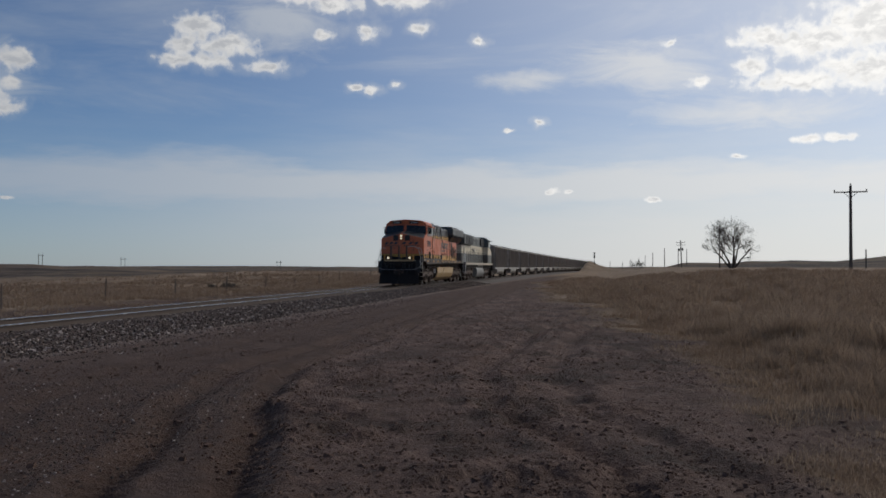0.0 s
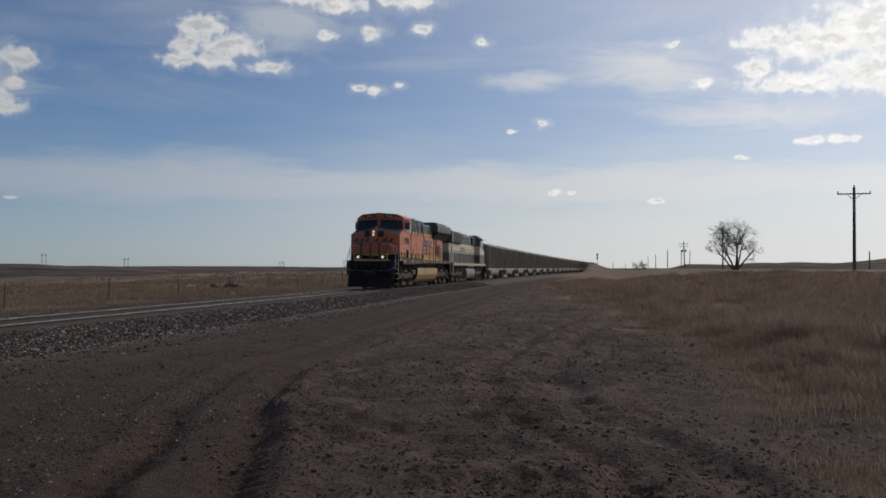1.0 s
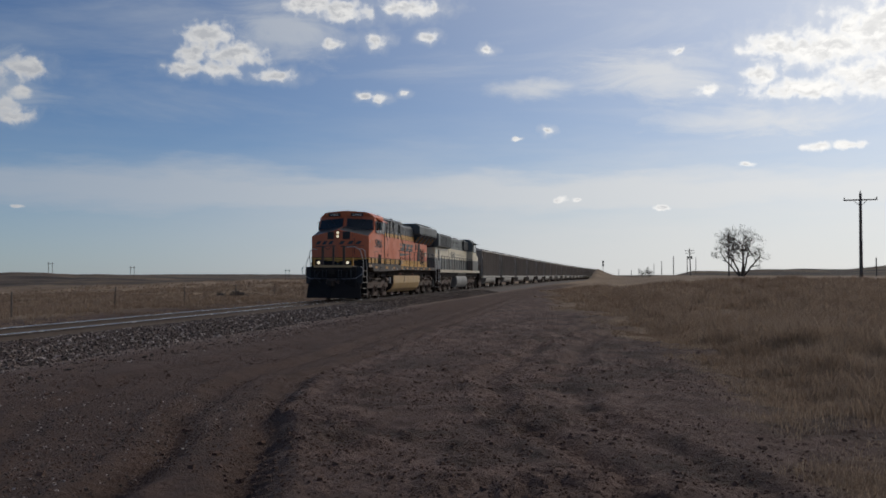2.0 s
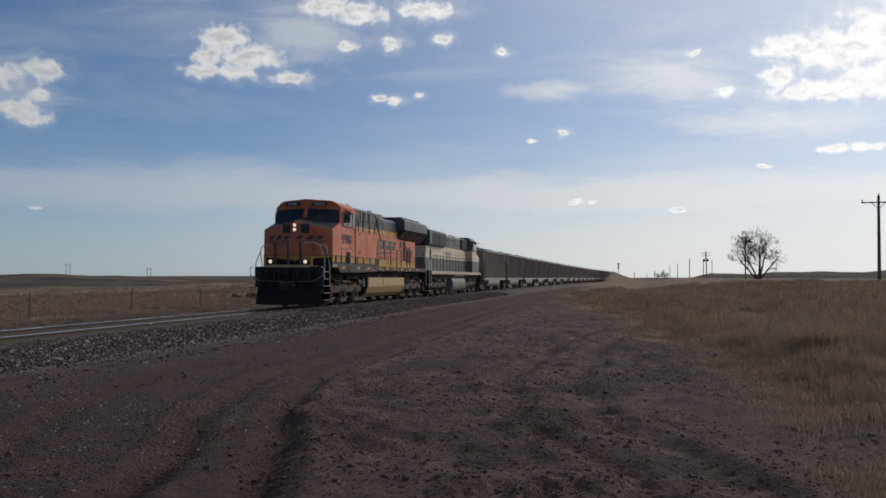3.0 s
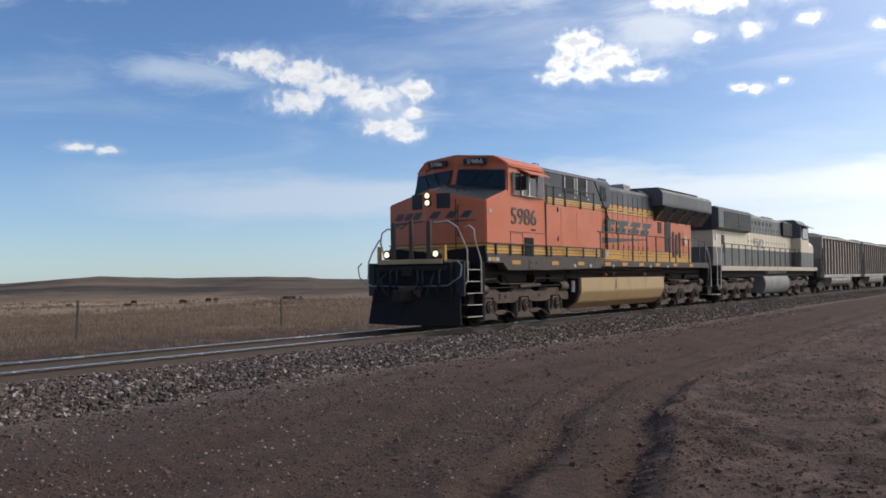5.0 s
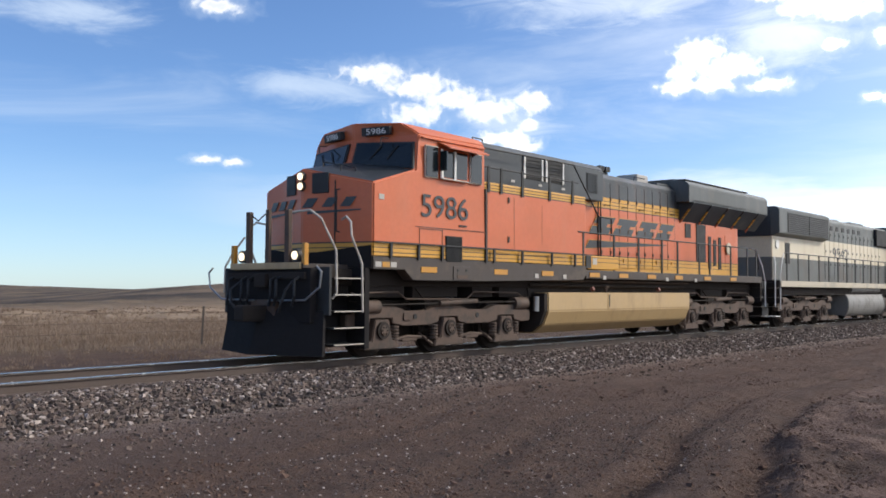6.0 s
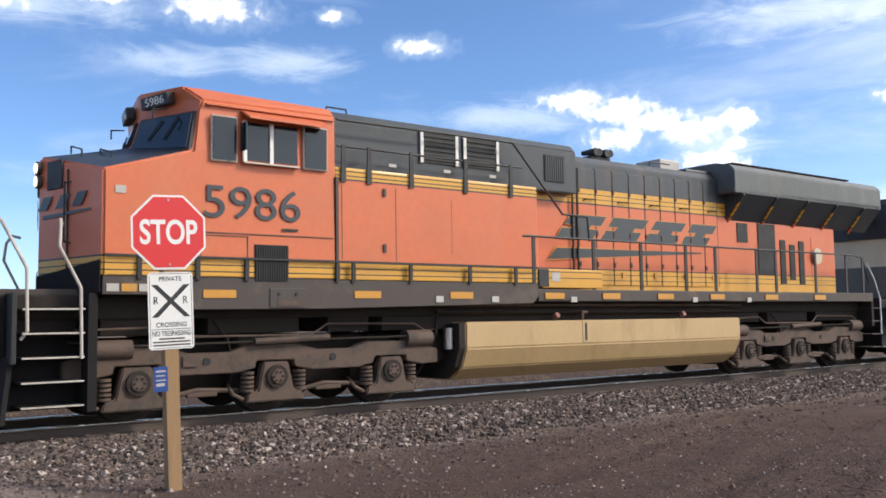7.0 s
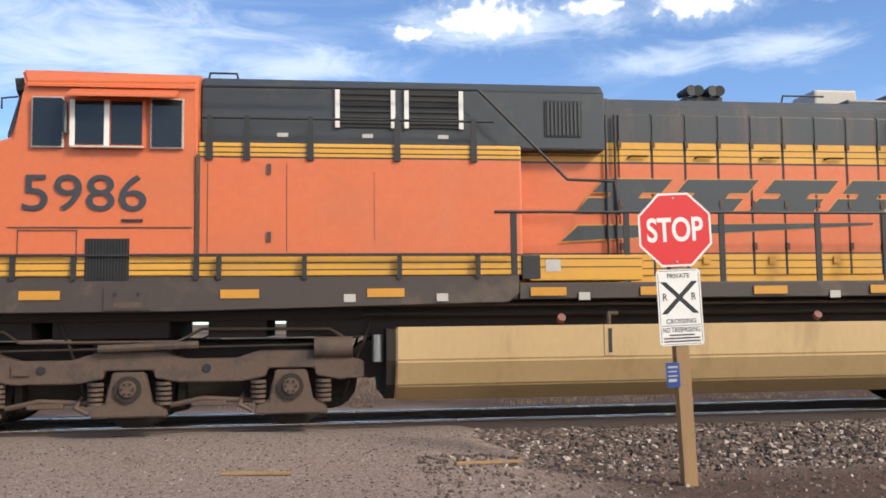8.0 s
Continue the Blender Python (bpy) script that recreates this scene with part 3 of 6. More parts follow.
ORG, YEL, GRN, CRM = (0.565, 0.132, 0.046), (0.60, 0.30, 0.030), (0.033, 0.039, 0.045), (0.66, 0.58, 0.43)
CABPAINT = livery("orange cab paint with yellow band", [(0, YEL), (2.205, ORG)], [(2.205, 0.013), (2.11, 0.009), (2.02, 0.009), (1.935, 0.012)])
BODYPAINT = livery("orange body paint with yellow bands", [(0, YEL), (2.205, ORG), (3.48, YEL), (3.67, GRN)], [(2.205, 0.013), (2.11, 0.009), (2.02, 0.009), (3.48, 0.012), (3.54, 0.009), (3.61, 0.009), (1.935, 0.012)])
HOODPAINT = livery("orange hood paint with yellow bands", [(0, YEL), (2.25, ORG), (3.53, YEL), (3.82, GRN)], [(2.25, 0.012), (2.15, 0.008), (2.04, 0.008), (3.53, 0.014), (3.63, 0.008), (3.72, 0.008)])
GREENCREAM = livery("dark green and cream paint", [(0, (0.105, 0.115, 0.108)), (2.62, CRM), (3.48, (0.105, 0.118, 0.112))], [], 0.5)
SIDE = pose(0, 0, 0, 90, 0, 90)      # writing on the east side, read along the train


def writing(name, text, parent, mat, y, z, height, width, x, turn=SIDE, depth=0.004, bold=0.0):
    """Raised letters in the built-in font, fitted to a height and a width; y, z is the lower left corner."""
    cu = bpy.data.curves.new(name, "FONT")
    cu.body, cu.extrude, cu.offset = text, depth, bold
    cu.materials.append(mat)
    ob = new(name, cu)
    bpy.context.view_layer.update()
    lo, hi = Vector(ob.bound_box[0]), Vector(ob.bound_box[6])
    sx, sy = width / (hi.x - lo.x), height / (hi.y - lo.y)
    ob.parent = parent
    ob.matrix_basis = Matrix.Translation((x, y, z)) @ turn @ Matrix.Diagonal((sx, sy, 1, 1)) @ Matrix.Translation((-lo.x, -lo.y, 0))
    return ob


def plate(y0, y1, z0, z1, x, thick=0.012):
    """A thin plate on the east side of a body, standing off x."""
    return box(x, x + thick, y0, y1, z0, z1)


def wheelset(parent, y, r=0.53, gauge=0.72):
    """Two wheels on an axle; turns about its own middle."""
    bm = drum((0, 0, 0), (1, 0, 0), 0.09, 2.0, seg=12)
    for s in (-1, 1):
        drum((s * gauge, 0, 0), (1, 0, 0), r + 0.025, 0.03, bm=bm, seg=40)
        drum((s * (gauge + 0.075), 0, 0), (1, 0, 0), r, 0.13, bm=bm, seg=40)
        drum((s * (gauge + 0.15), 0, 0), (1, 0, 0), r * 0.82, 0.02, r * 0.78, bm=bm, seg=32)
        drum((s * 1.17, 0, 0), (1, 0, 0), 0.085, 0.28, bm=bm, seg=16)
        for k in range(6):
            a = k * math.pi / 3
            drum((s * 1.315, 0.055 * math.cos(a), 0.055 * math.sin(a)), (1, 0, 0), 0.014, 0.02, bm=bm, seg=6)
    ob = part("wheelset", bm, UNDER, parent, "dark steel wheels on an axle")
    ob.matrix_basis = pose(0, y, r)
    return ob


SPINNING = []


def truck(parent, y0, spacing, mat, count=3, rear=1):
    """A three-axle locomotive truck: side frames with pedestals, journal boxes, springs, brake gear and wheels."""
    ys = [y0 + spacing * k for k in range(count)]
    for y in ys:
        SPINNING.append((wheelset(parent, y), y, 0.53))
    for s in (-1, 1):
        up = [(ys[0] - 0.95, 0.62), (ys[0] - 0.95, 0.84), (ys[0] - 0.55, 0.95)]
        for y in ys:
            up += [(y - 0.42, 0.99), (y + 0.42, 0.99)]
            if y != ys[-1]:
                up += [(y + 0.7, 0.90), (y + spacing - 0.7, 0.90)]
        up += [(ys[-1] + 0.55, 0.95), (ys[-1] + 0.95, 0.84), (ys[-1] + 0.95, 0.62)]
        low = []
        for y in reversed(ys):
            low += [(y + 0.62, 0.60), (y + 0.32, 0.66), (y + 0.30, 0.76), (y - 0.30, 0.76), (y - 0.32, 0.66), (y - 0.62, 0.60)]
        frame_ob = part("truck_frame", prism(up + low, "x", s * 1.06, s * 1.24, bevel=0.015), mat, parent, "dirt-covered cast steel truck frame")
        for y in ys[:-1]:
            part("frame_hole", drum((s * 1.245, y + 0.97, 0.78), (1, 0, 0), 0.055, 0.02, seg=16), DARKHOLE, frame_ob)
        part("frame_pad", box(s * 1.24, s * 1.27, ys[0] + 0.62, ys[0] + 0.84, 0.72, 0.86), GRIME, frame_ob)
        for y in ys:
            jaw = [(y - 0.48, 0.17), (y - 0.44, 0.29), (y - 0.29, 0.34), (y - 0.20, 0.74), (y + 0.20, 0.74), (y + 0.29, 0.34), (y + 0.44, 0.29), (y + 0.48, 0.17)]
            jaw_ob = part("journal_box", prism(jaw, "x", s * 1.10, s * 1.27, bevel=0.02), mat, parent, "dirt-covered journal box")
            bm = drum((s * 1.29, y, 0.53), (1, 0, 0), 0.165, 0.05)
            part("bearing_ring", bm, UNDER, jaw_ob)
            bm = drum((s * 1.315, y, 0.53), (1, 0, 0), 0.115, 0.05, 0.10)
            part("bearing_cap", bm, GRIME, jaw_ob, "dusty round bearing cap")
            bm = bmesh.new()
            for i in range(6):
                a = i * math.pi / 3
                drum((s * 1.345, y + 0.07 * math.cos(a), 0.53 + 0.07 * math.sin(a)), (1, 0, 0), 0.018, 0.02, bm=bm, seg=6)
            part("cap_bolts", bm, UNDER, jaw_ob)
            for k in (-1, 1):
                bm = bmesh.new()
                for i in range(5):
                    drum((s * 1.17, y + k * 0.42, 0.34 + i * 0.062), (0, 0, 1), 0.10, 0.038, bm=bm, seg=14)
                part("coil_spring", bm, GRIME, parent, "dusty coil spring")
        # brake rigging, pipes and cylinders
        for y in ys[:-1]:
            part("brake_rod", tube([(s * 1.05, y + 0.5, 0.30), (s * 1.08, y + 0.9, 0.38), (s * 1.05, y + spacing - 0.5, 0.34)], 0.035), GRIME, parent)
            part("brake_shoe", box(s * 0.7, s * 0.95, y + 0.56, y + 0.66, 0.25, 0.7, 0.02), UNDER, parent)
            part("brake_hanger", box(s * 1.0, s * 1.1, y + 0.75, y + 1.2, 0.28, 0.36, 0.02), GRIME, parent)
        end = ys[-1] + 0.55 if rear > 0 else ys[0] - 0.55
        part("brake_cylinder", drum((s * 1.2, end, 1.02), (0, 1, 0), 0.14, 0.5), GRIME, parent, "dirty brake cylinder")
        part("brake_cylinder", drum((s * 1.2, ys[0] - 0.35, 0.98), (0, 1, 0), 0.13, 0.55), GRIME, parent, "dirty brake cylinder")
        part("air_pipe", tube([(s * 1.27, ys[0] - 0.9, 1.1), (s * 1.27, ys[0] - 0.3, 1.02), (s * 1.27, ys[1], 1.04), (s * 1.27, ys[-1] + 0.3, 1.06), (s * 1.2, ys[-1] + 0.9, 1.16)], 0.016), UNDER, parent)
        part("sand_hose", tube([(s * 1.1, ys[1] - 0.9, 1.35), (s * 1.22, ys[1] - 0.75, 1.1), (s * 1.15, ys[1] - 0.62, 0.7), (s * 0.9, ys[1] - 0.6, 0.3)], 0.02), UNDER, parent)
        part("sand_hose", tube([(s * 1.1, ys[-1] + 1.05, 1.4), (s * 1.2, ys[-1] + 0.95, 1.1), (s * 1.1, ys[-1] + 0.75, 0.6), (s * 0.85, ys[-1] + 0.66, 0.25)], 0.02), UNDER, parent)
        for y in ys:
            part("brake_beam", tube([(s * 0.95, y - 0.62, 0.42), (s * 1.2, y - 0.66, 0.30), (s * 1.2, y - 0.50, 0.22)], 0.03), GRIME, parent)
        part("air_pipe", tube([(s * 1.2, ys[0] - 0.8, 1.24), (s * 1.2, ys[0] + 0.5, 1.27), (s * 1.24, ys[0] + 0.7, 1.13), (s * 1.24, ys[1] + 0.6, 1.12), (s * 1.2, ys[1] + 0.9, 1.28), (s * 1.2, ys[-1] + 0.5, 1.26), (s * 1.24, ys[-1] + 0.8, 1.08)], 0.018), GRIME, parent, "dusty bent air pipe")
        part("damper", tube([(s * 1.3, ys[1] - 0.35, 1.04), (s * 1.3, ys[1] + 0.85, 1.08)], 0.05), GRIME, parent)
    # dark filler block, added to darken the open space behind the side frames
    part("gear_case", box(-0.62, 0.62, ys[0] - 0.6, ys[-1] + 0.8, 0.32, 1.12, 0.08), UNDER, parent, "dark block filling the space between the wheels")
    part("truck_bolster", box(-1.05, 1.05, ys[1] - 0.5, ys[1] + 0.5, 0.75, 1.15, 0.05), UNDER, parent)
    for y in ys:
        part("traction_motor", drum((0, y + 0.5, 0.55), (1, 0, 0), 0.38, 1.2, seg=16), UNDER, parent)


def lead_locomotive():
    loco = thing("locomotive", "orange, yellow and dark green diesel locomotive leading the coal train", "locomotive")
    P = lambda name, bm, mat, label="", smooth=False: part(name, bm, mat, loco, label, smooth)
    # cab with a pointed nose and raked windows
    bm = bmesh.new()
    V = lambda x, y, z: bm.verts.new((x, y, z))
    ring = {}
    for s in (-1, 1):
        ring[s] = dict(a=V(s * 1.55, 2.9, 1.93), b=V(s * 1.55, -0.57, 1.93), b1=V(s * 1.55, -0.57, 3.33), w=V(s * 1.53, 0.64, 3.69), v=V(s * 1.47, 0.74, 4.26),
                       r=V(s * 1.15, 0.62, 4.66), s0=V(s * 1.50, 0.78, 4.42), s1=V(s * 1.52, 2.9, 4.43), s2=V(s * 1.40, 2.9, 4.56), s3=V(s * 0.95, 2.9, 4.68))
    c, c1, w0, v0, r0, a0, e0 = V(0, -0.96, 1.93), V(0, -0.96, 3.66), V(0, 0.30, 3.92), V(0, 0.44, 4.36), V(0, 0.40, 4.74), V(0, 2.9, 1.93), V(0, 2.9, 4.72)
    nose_top = []
    for s in (-1, 1):
        q = ring[s]
        bm.faces.new((q["a"], q["b"], q["b1"], q["w"], q["v"], q["s0"], q["s1"]))
        bm.faces.new((q["b"], c, c1, q["b1"]))
        nose_top.append(bm.faces.new((q["b1"], c1, w0, q["w"])))
        bm.faces.new((q["w"], w0, v0, q["v"]))
        bm.faces.new((q["v"], v0, r0, q["r"], q["s0"]))
        bm.faces.new((q["s0"], q["r"], q["s2"], q["s1"]))
        bm.faces.new((q["r"], q["s3"], q["s2"]))
        bm.faces.new((q["r"], r0, e0, q["s3"]))
        bm.faces.new((q["a"], q["s1"], q["s2"], q["s3"], e0, a0))
        bm.faces.new((q["a"], a0, c, q["b"]))
    for f in nose_top:
        f.material_index = 1
    bmesh.ops.recalc_face_normals(bm, faces=bm.faces[:])
    bmesh.ops.bevel(bm, geom=bm.edges[:], offset=0.03, segments=2, affect="EDGES")
    cab = P("cab", bm, CABPAINT, "orange cab with yellow band and pointed nose")
    cab.data.materials.append(GREEN)
    # side windows in riveted frames, a pair of sliding panes in the middle
    for s in (-1, 1):
        for y0, y1 in ((0.88, 1.27), (2.32, 2.73)):
            f = P("window_frame", box(s * 1.535, s * 1.58, y0, y1, 3.56, 4.21, 0.01), RAILPAINT, "riveted pale metal window frame")
            part("window_pane", box(s * 1.575, s * 1.592, y0 + 0.022, y1 - 0.022, 3.582, 4.188), GLASS, f, "dark glass")
            bm = bmesh.new()
            for k in range(7):
                for y in (y0 + 0.018, y1 - 0.018):
                    box(s * 1.58, s * 1.587, y - 0.006, y + 0.006, 3.62 + 0.09 * k, 3.632 + 0.09 * k, bm=bm)
            part("rivets", bm, UNDER, f)["kind"] = "stuff"
        f = P("window_frame", box(s * 1.535, s * 1.57, 1.37, 2.26, 3.57, 4.2, 0.01), CABPAINT)
        for y0, y1 in ((1.40, 1.76), (1.84, 2.22)):
            part("window_pane", box(s * 1.565, s * 1.583, y0, y1, 3.61, 4.16), GLASS, f, "dark sliding glass")
        for y in (1.375, 1.79):
            part("window_post", box(s * 1.57, s * 1.61, y - 0.03, y + 0.03, 3.58, 4.17, 0.006), WHITE, f, "pale metal post")
        part("window_ledge", box(s * 1.57, s * 1.63, 1.36, 2.24, 3.558, 3.582, 0.006), RAILPAINT, f, "pale metal ledge")
        part("mirror", box(s * 1.6, s * 1.78, 1.30, 1.33, 3.72, 4.12, 0.01), GLASS, f, "small wind deflector")
        P("sun_visor", prism([(s * 1.46, 4.36), (s * 1.82, 4.19), (s * 1.82, 4.165), (s * 1.46, 4.33)], "y", 1.35, 2.66), CABPAINT, "orange sun visor over the side window")
        P("gutter", box(s * 1.50, s * 1.56, 0.82, 2.86, 4.345, 4.37), CABPAINT)
    # windscreens, number boards
    for s in (-1, 1):
        a, b = Vector((s * 1.55, 0.62, 0)), Vector((0, 0.28, 0))
        def face(u, z, out):
            """A point on the raked front: u from the middle to the side, at height z."""
            low, high = b.lerp(a, u), Vector((0, 0.43, 0)).lerp(Vector((s * 1.47, 0.74, 0)), u)
            zl, zh = 3.92 - 0.23 * u, 4.36 - 0.10 * u
            p = low.lerp(high, (z - zl) / (zh - zl))
            return Vector((p.x + s * 0.0, p.y - out, z))
        for name, u0, u1, z0, z1, o0, o1, mat in (("windscreen_gasket", 0.07, 0.97, (3.85, 3.70), (4.33, 4.26), -0.02, 0.03, BLACK), ("windscreen", 0.10, 0.94, (3.88, 3.735), (4.30, 4.23), 0.0, 0.045, GLASS)):
            bm = bmesh.new()
            quad = [(u0, z0[0]), (u1, z0[1]), (u1, z1[1]), (u0, z1[0])]
            lo = [bm.verts.new(face(u, z, o0)) for u, z in quad]
            hi = [bm.verts.new(face(u, z, o1)) for u, z in quad]
            bm.faces.new(hi), bm.faces.new(lo[::-1])
            for i in range(4):
                bm.faces.new((lo[i], lo[(i + 1) % 4], hi[(i + 1) % 4], hi[i]))
            bmesh.ops.recalc_face_normals(bm, faces=bm.faces[:])
            P(name, bm, mat, "dark windscreen glass" if mat is GLASS else "")
        P("wiper", tube([face(0.5, 4.22, 0.07), face(0.35, 3.95, 0.07)], 0.012, seg=6), BLACK)
        P("wiper", tube([face(0.75, 4.2, 0.07), face(0.6, 3.92, 0.07)], 0.012, seg=6), BLACK)
        m = Matrix.Translation((s * 0.62, 0.47, 4.52)) @ pose(0, 0, 0, 8, 0, s * 13)
        board = part("number_board", box(-0.33, 0.33, -0.06, 0.06, -0.085, 0.085, 0.01), BLACK, loco, "black number board")
        board.matrix_basis = m
        writing("board_number", "5986", board, WHITE, 0, 0, 0.115, 0.46, 0, pose(0, 0, 0, 90, 0, 0)).location = (-0.23, -0.063, -0.055)
        bracket = tube([(s * 0.9, 0.5, 4.36), (s * 0.9, 0.3, 4.34), (s * 0.9, 0.3, 4.2)], 0.012, seg=6)
        P("grab_iron", bracket, BLACK)
    # nose: lights, door window, painted emblem as slanted bars
    for z in (3.50, 3.31):
        lamp = P("headlight", drum((0.0, -0.975, z), (0, 1, 0), 0.095, 0.07, 0.095), SILL, "round headlight housing")
        part("lens", drum((0.0, -1.015, z), (0, 1, 0), 0.07, 0.02), LAMP, lamp, "lit headlight")
    nose = lambda u, out: (u, -0.96 + 0.39 * abs(u) / 1.55 - out)
    slope = math.degrees(math.atan2(0.39, 1.55))
    for u, z, w, h, mat, name, label in ((0.42, 3.36, 0.19, 0.20, BLACK, "nose_window", "small rounded nose window"), (-0.42, 3.36, 0.19, 0.20, BLACK, "nose_window", "small rounded nose window")):
        ob = part(name, box(-w, w, -0.02, 0.02, -h, h, 0.018), mat, loco, label)
        ob.matrix_basis = Matrix.Translation((*nose(u, 0.01), z)) @ pose(0, 0, 0, 0, 0, math.copysign(slope, u))
    for u in (-1.15, -0.78, -0.42, 0.18, 0.62, 1.02):
        bm = prism([(-0.17, -0.09), (0.06, -0.09), (0.20, 0.09), (-0.03, 0.09)], "y", -0.004, 0.004)
        ob = part("emblem_bar", bm, GREEN, loco, "dark green painted emblem")
        ob.matrix_basis = Matrix.Translation((*nose(u, 0.02), 2.98)) @ pose(0, 0, 0, 0, 0, math.copysign(slope, u))
    for s in (-1, 1):
        ob = part("emblem_line", prism([(-0.6, -0.03), (0.6, 0.02), (0.6, 0.045), (-0.6, 0.03)], "y", -0.004, 0.004), GREEN, loco)
        ob.matrix_basis = Matrix.Translation((*nose(s * 0.72, 0.02), 2.79)) @ pose(0, 0, 0, 0, 0, s * slope)
        ob = part("nose_skirt", prism([(-0.78, -0.5), (0.78, -0.5), (0.78, -0.08 if s > 0 else -0.24), (-0.78, -0.24 if s > 0 else -0.08)], "y", -0.006, 0.006), SOOT, loco, "dark painted lower nose")
        ob.matrix_basis = Matrix.Translation((*nose(s * 0.78, 0.022), 2.23)) @ pose(0, 0, 0, 0, 0, s * slope)
    P("nose_door_seam", box(0.74, 0.75, -0.80, -0.77, 2.0, 3.4), BLACK)
    P("grab_iron", tube([(0.86, -0.78, 2.4), (0.86, -0.86, 2.42), (0.86, -0.86, 3.2), (0.86, -0.78, 3.22)], 0.014, seg=6), BLACK)
    for y in (-0.6, -0.2):
        P("nose_top_rail", tube([(0.2, y, 3.72), (0.2, y, 3.82), (0.7, y, 3.70), (0.7, y, 3.60)], 0.013, seg=6), BLACK)
    # cab side fittings
    writing("road_number", "5986", loco, GREEN, 0.79, 2.77, 0.455, 1.49, 1.558)
    writing("road_number", "5986", loco, GREEN, 2.28, 2.77, 0.455, 1.49, -1.558, pose(0, 0, 0, 90, 0, -90))
    for s in (-1, 1):
        grille = P("side_grille", box(s * 1.545, s * 1.562, 1.55, 2.08, 1.89, 2.42), DARKHOLE, "black louvred grille")
        bm = bmesh.new()
        for k in range(14):
            box(s * 1.56, s * 1.575, 1.565 + 0.037 * k, 1.58 + 0.037 * k, 1.9, 2.41, bm=bm)
        part("slats", bm, BLACK, grille)
        P("panel_seam", box(s * 1.545, s * 1.557, 0.62, 2.84, 2.555, 2.567), SILL)
        P("panel_seam", box(s * 1.545, s * 1.556, 0.74, 0.748, 2.2, 2.53), SILL)
        P("panel_seam", box(s * 1.545, s * 1.556, 1.44, 1.448, 1.95, 2.53), SILL)
        P("panel_seam", box(s * 1.545, s * 1.556, 0.74, 1.44, 2.52, 2.528), SILL)
        P("corner_post", box(s * 1.50, s * 1.565, 2.885, 2.93, 1.93, 3.5), SILL)
        P("vent_slot", box(s * 1.55, s * 1.562, 1.98, 2.24, 2.63, 2.665), BLACK)
        P("notice", box(s * 1.55, s * 1.558, -0.42, -0.28, 3.02, 3.12), DUSTY, "small white notice")
        P("side_step_panel", box(s * 1.555, s * 1.575, 1.78, 2.36, 1.52, 1.80, 0.006), SILL, "bolted jacking panel")
        P("panel_recess", box(s * 1.575, s * 1.582, 1.90, 2.24, 1.55, 1.62), GRIME)
        for y in (1.92, 2.2):
            P("bolt", drum((s * 1.58, y, 1.72), (1, 0, 0), 0.025, 0.02, seg=8), BLACK)
    # sill and frame
    for s in (-1, 1):
        edge = [(-0.57, 1.93), (-0.57, 1.70), (0.30, 1.70), (0.55, 1.50), (2.6, 1.50), (6.9, 1.58), (7.05, 1.70), (7.05, 1.93)]
        P("side_sill", prism(edge, "x", s * 1.30, s * 1.56, bevel=0.008), SILL, "grimy dark side sill")
        P("walkway_edge", box(s * 1.40, s * 1.55, 7.06, 18.75, 1.62, 1.83, 0.01), SILL, "grimy walkway edge")
        for y in (0.78, 3.2, 5.05, 7.2, 8.7, 10.3, 12.0, 14.0, 16.0):
            P("reflector", plate(y, y + 0.48, 1.66, 1.77, 1.561) if s > 0 else box(-1.575, -1.561, y, y + 0.48, 1.66, 1.77), YELLOW, "yellow reflector strip")
        for y in (4.75, 5.95, 7.85, 11.4, 13.3):
            P("notice", box(s * 1.56, s * 1.575, y, y + 0.15, 1.60, 1.70), DUSTY, "small white notice")
        for y in (-0.52, -0.1):
            P("reflector", box(s * 1.56, s * 1.572, y, y + 0.16, 1.74, 1.84), DUSTY)
        P("reflector", box(s * 1.56, s * 1.572, -0.33, -0.13, 1.74, 1.84), YELLOW)
    P("main_frame", box(-1.15, 1.15, -1.6, 18.8, 1.38, 1.70, 0.03), UNDER, "black underframe")
    for y0, y1 in ((-1.6, -0.75), (-0.45, 0.8), (1.05, 2.5), (3.0, 3.75), (4.0, 14.4), (14.75, 16.4), (16.8, 18.8)):
        P("frame_girder", box(-1.1, 1.1, y0, y1, 1.16, 1.4, 0.02), UNDER)
    # plate added over the tank's front end, much darker than the tank's sides
    P("tank_end", prism([(-1.47, 1.25), (-1.47, 0.84), (-1.33, 0.52), (-1.03, 0.32), (1.03, 0.32), (1.33, 0.52), (1.47, 0.84), (1.47, 1.25)], "y", 5.30, 5.43), UNDER, "dark plate covering the front end of the tank")
    P("walkway", box(-1.42, 1.42, 7.0, 18.75, 1.72, 1.84), SILL, "walkway deck")
    # wide section behind the cab
    P("equipment_body", box(-1.5, 1.5, 2.9, 7.12, 1.93, 3.67, 0.03), BODYPAINT, "orange equipment body with yellow bands")
    P("equipment_roof", prism([(-1.30, 3.66), (-1.30, 4.46), (-1.16, 4.60), (1.16, 4.60), (1.30, 4.46), (1.30, 3.66)], "y", 2.91, 8.35, bevel=0.02), GREEN, "dark green upper body")
    for s in (-1, 1):
        for y in (4.68, 5.60):
            lv = P("blower_louvre", box(s * 1.29, s * 1.32, y, y + 0.76, 3.93, 4.46), DARKHOLE, "black blower louvre")
            for k in range(6):
                part("slat", box(s * 1.31, s * 1.335, y + 0.04, y + 0.72, 3.98 + 0.078 * k, 4.01 + 0.078 * k), BLACK, lv)
            for e in (y, y + 0.74):
                part("louvre_edge", box(s * 1.318, s * 1.34, e - 0.03, e + 0.03, 3.92, 4.47), WHITE, lv, "white riveted edge")
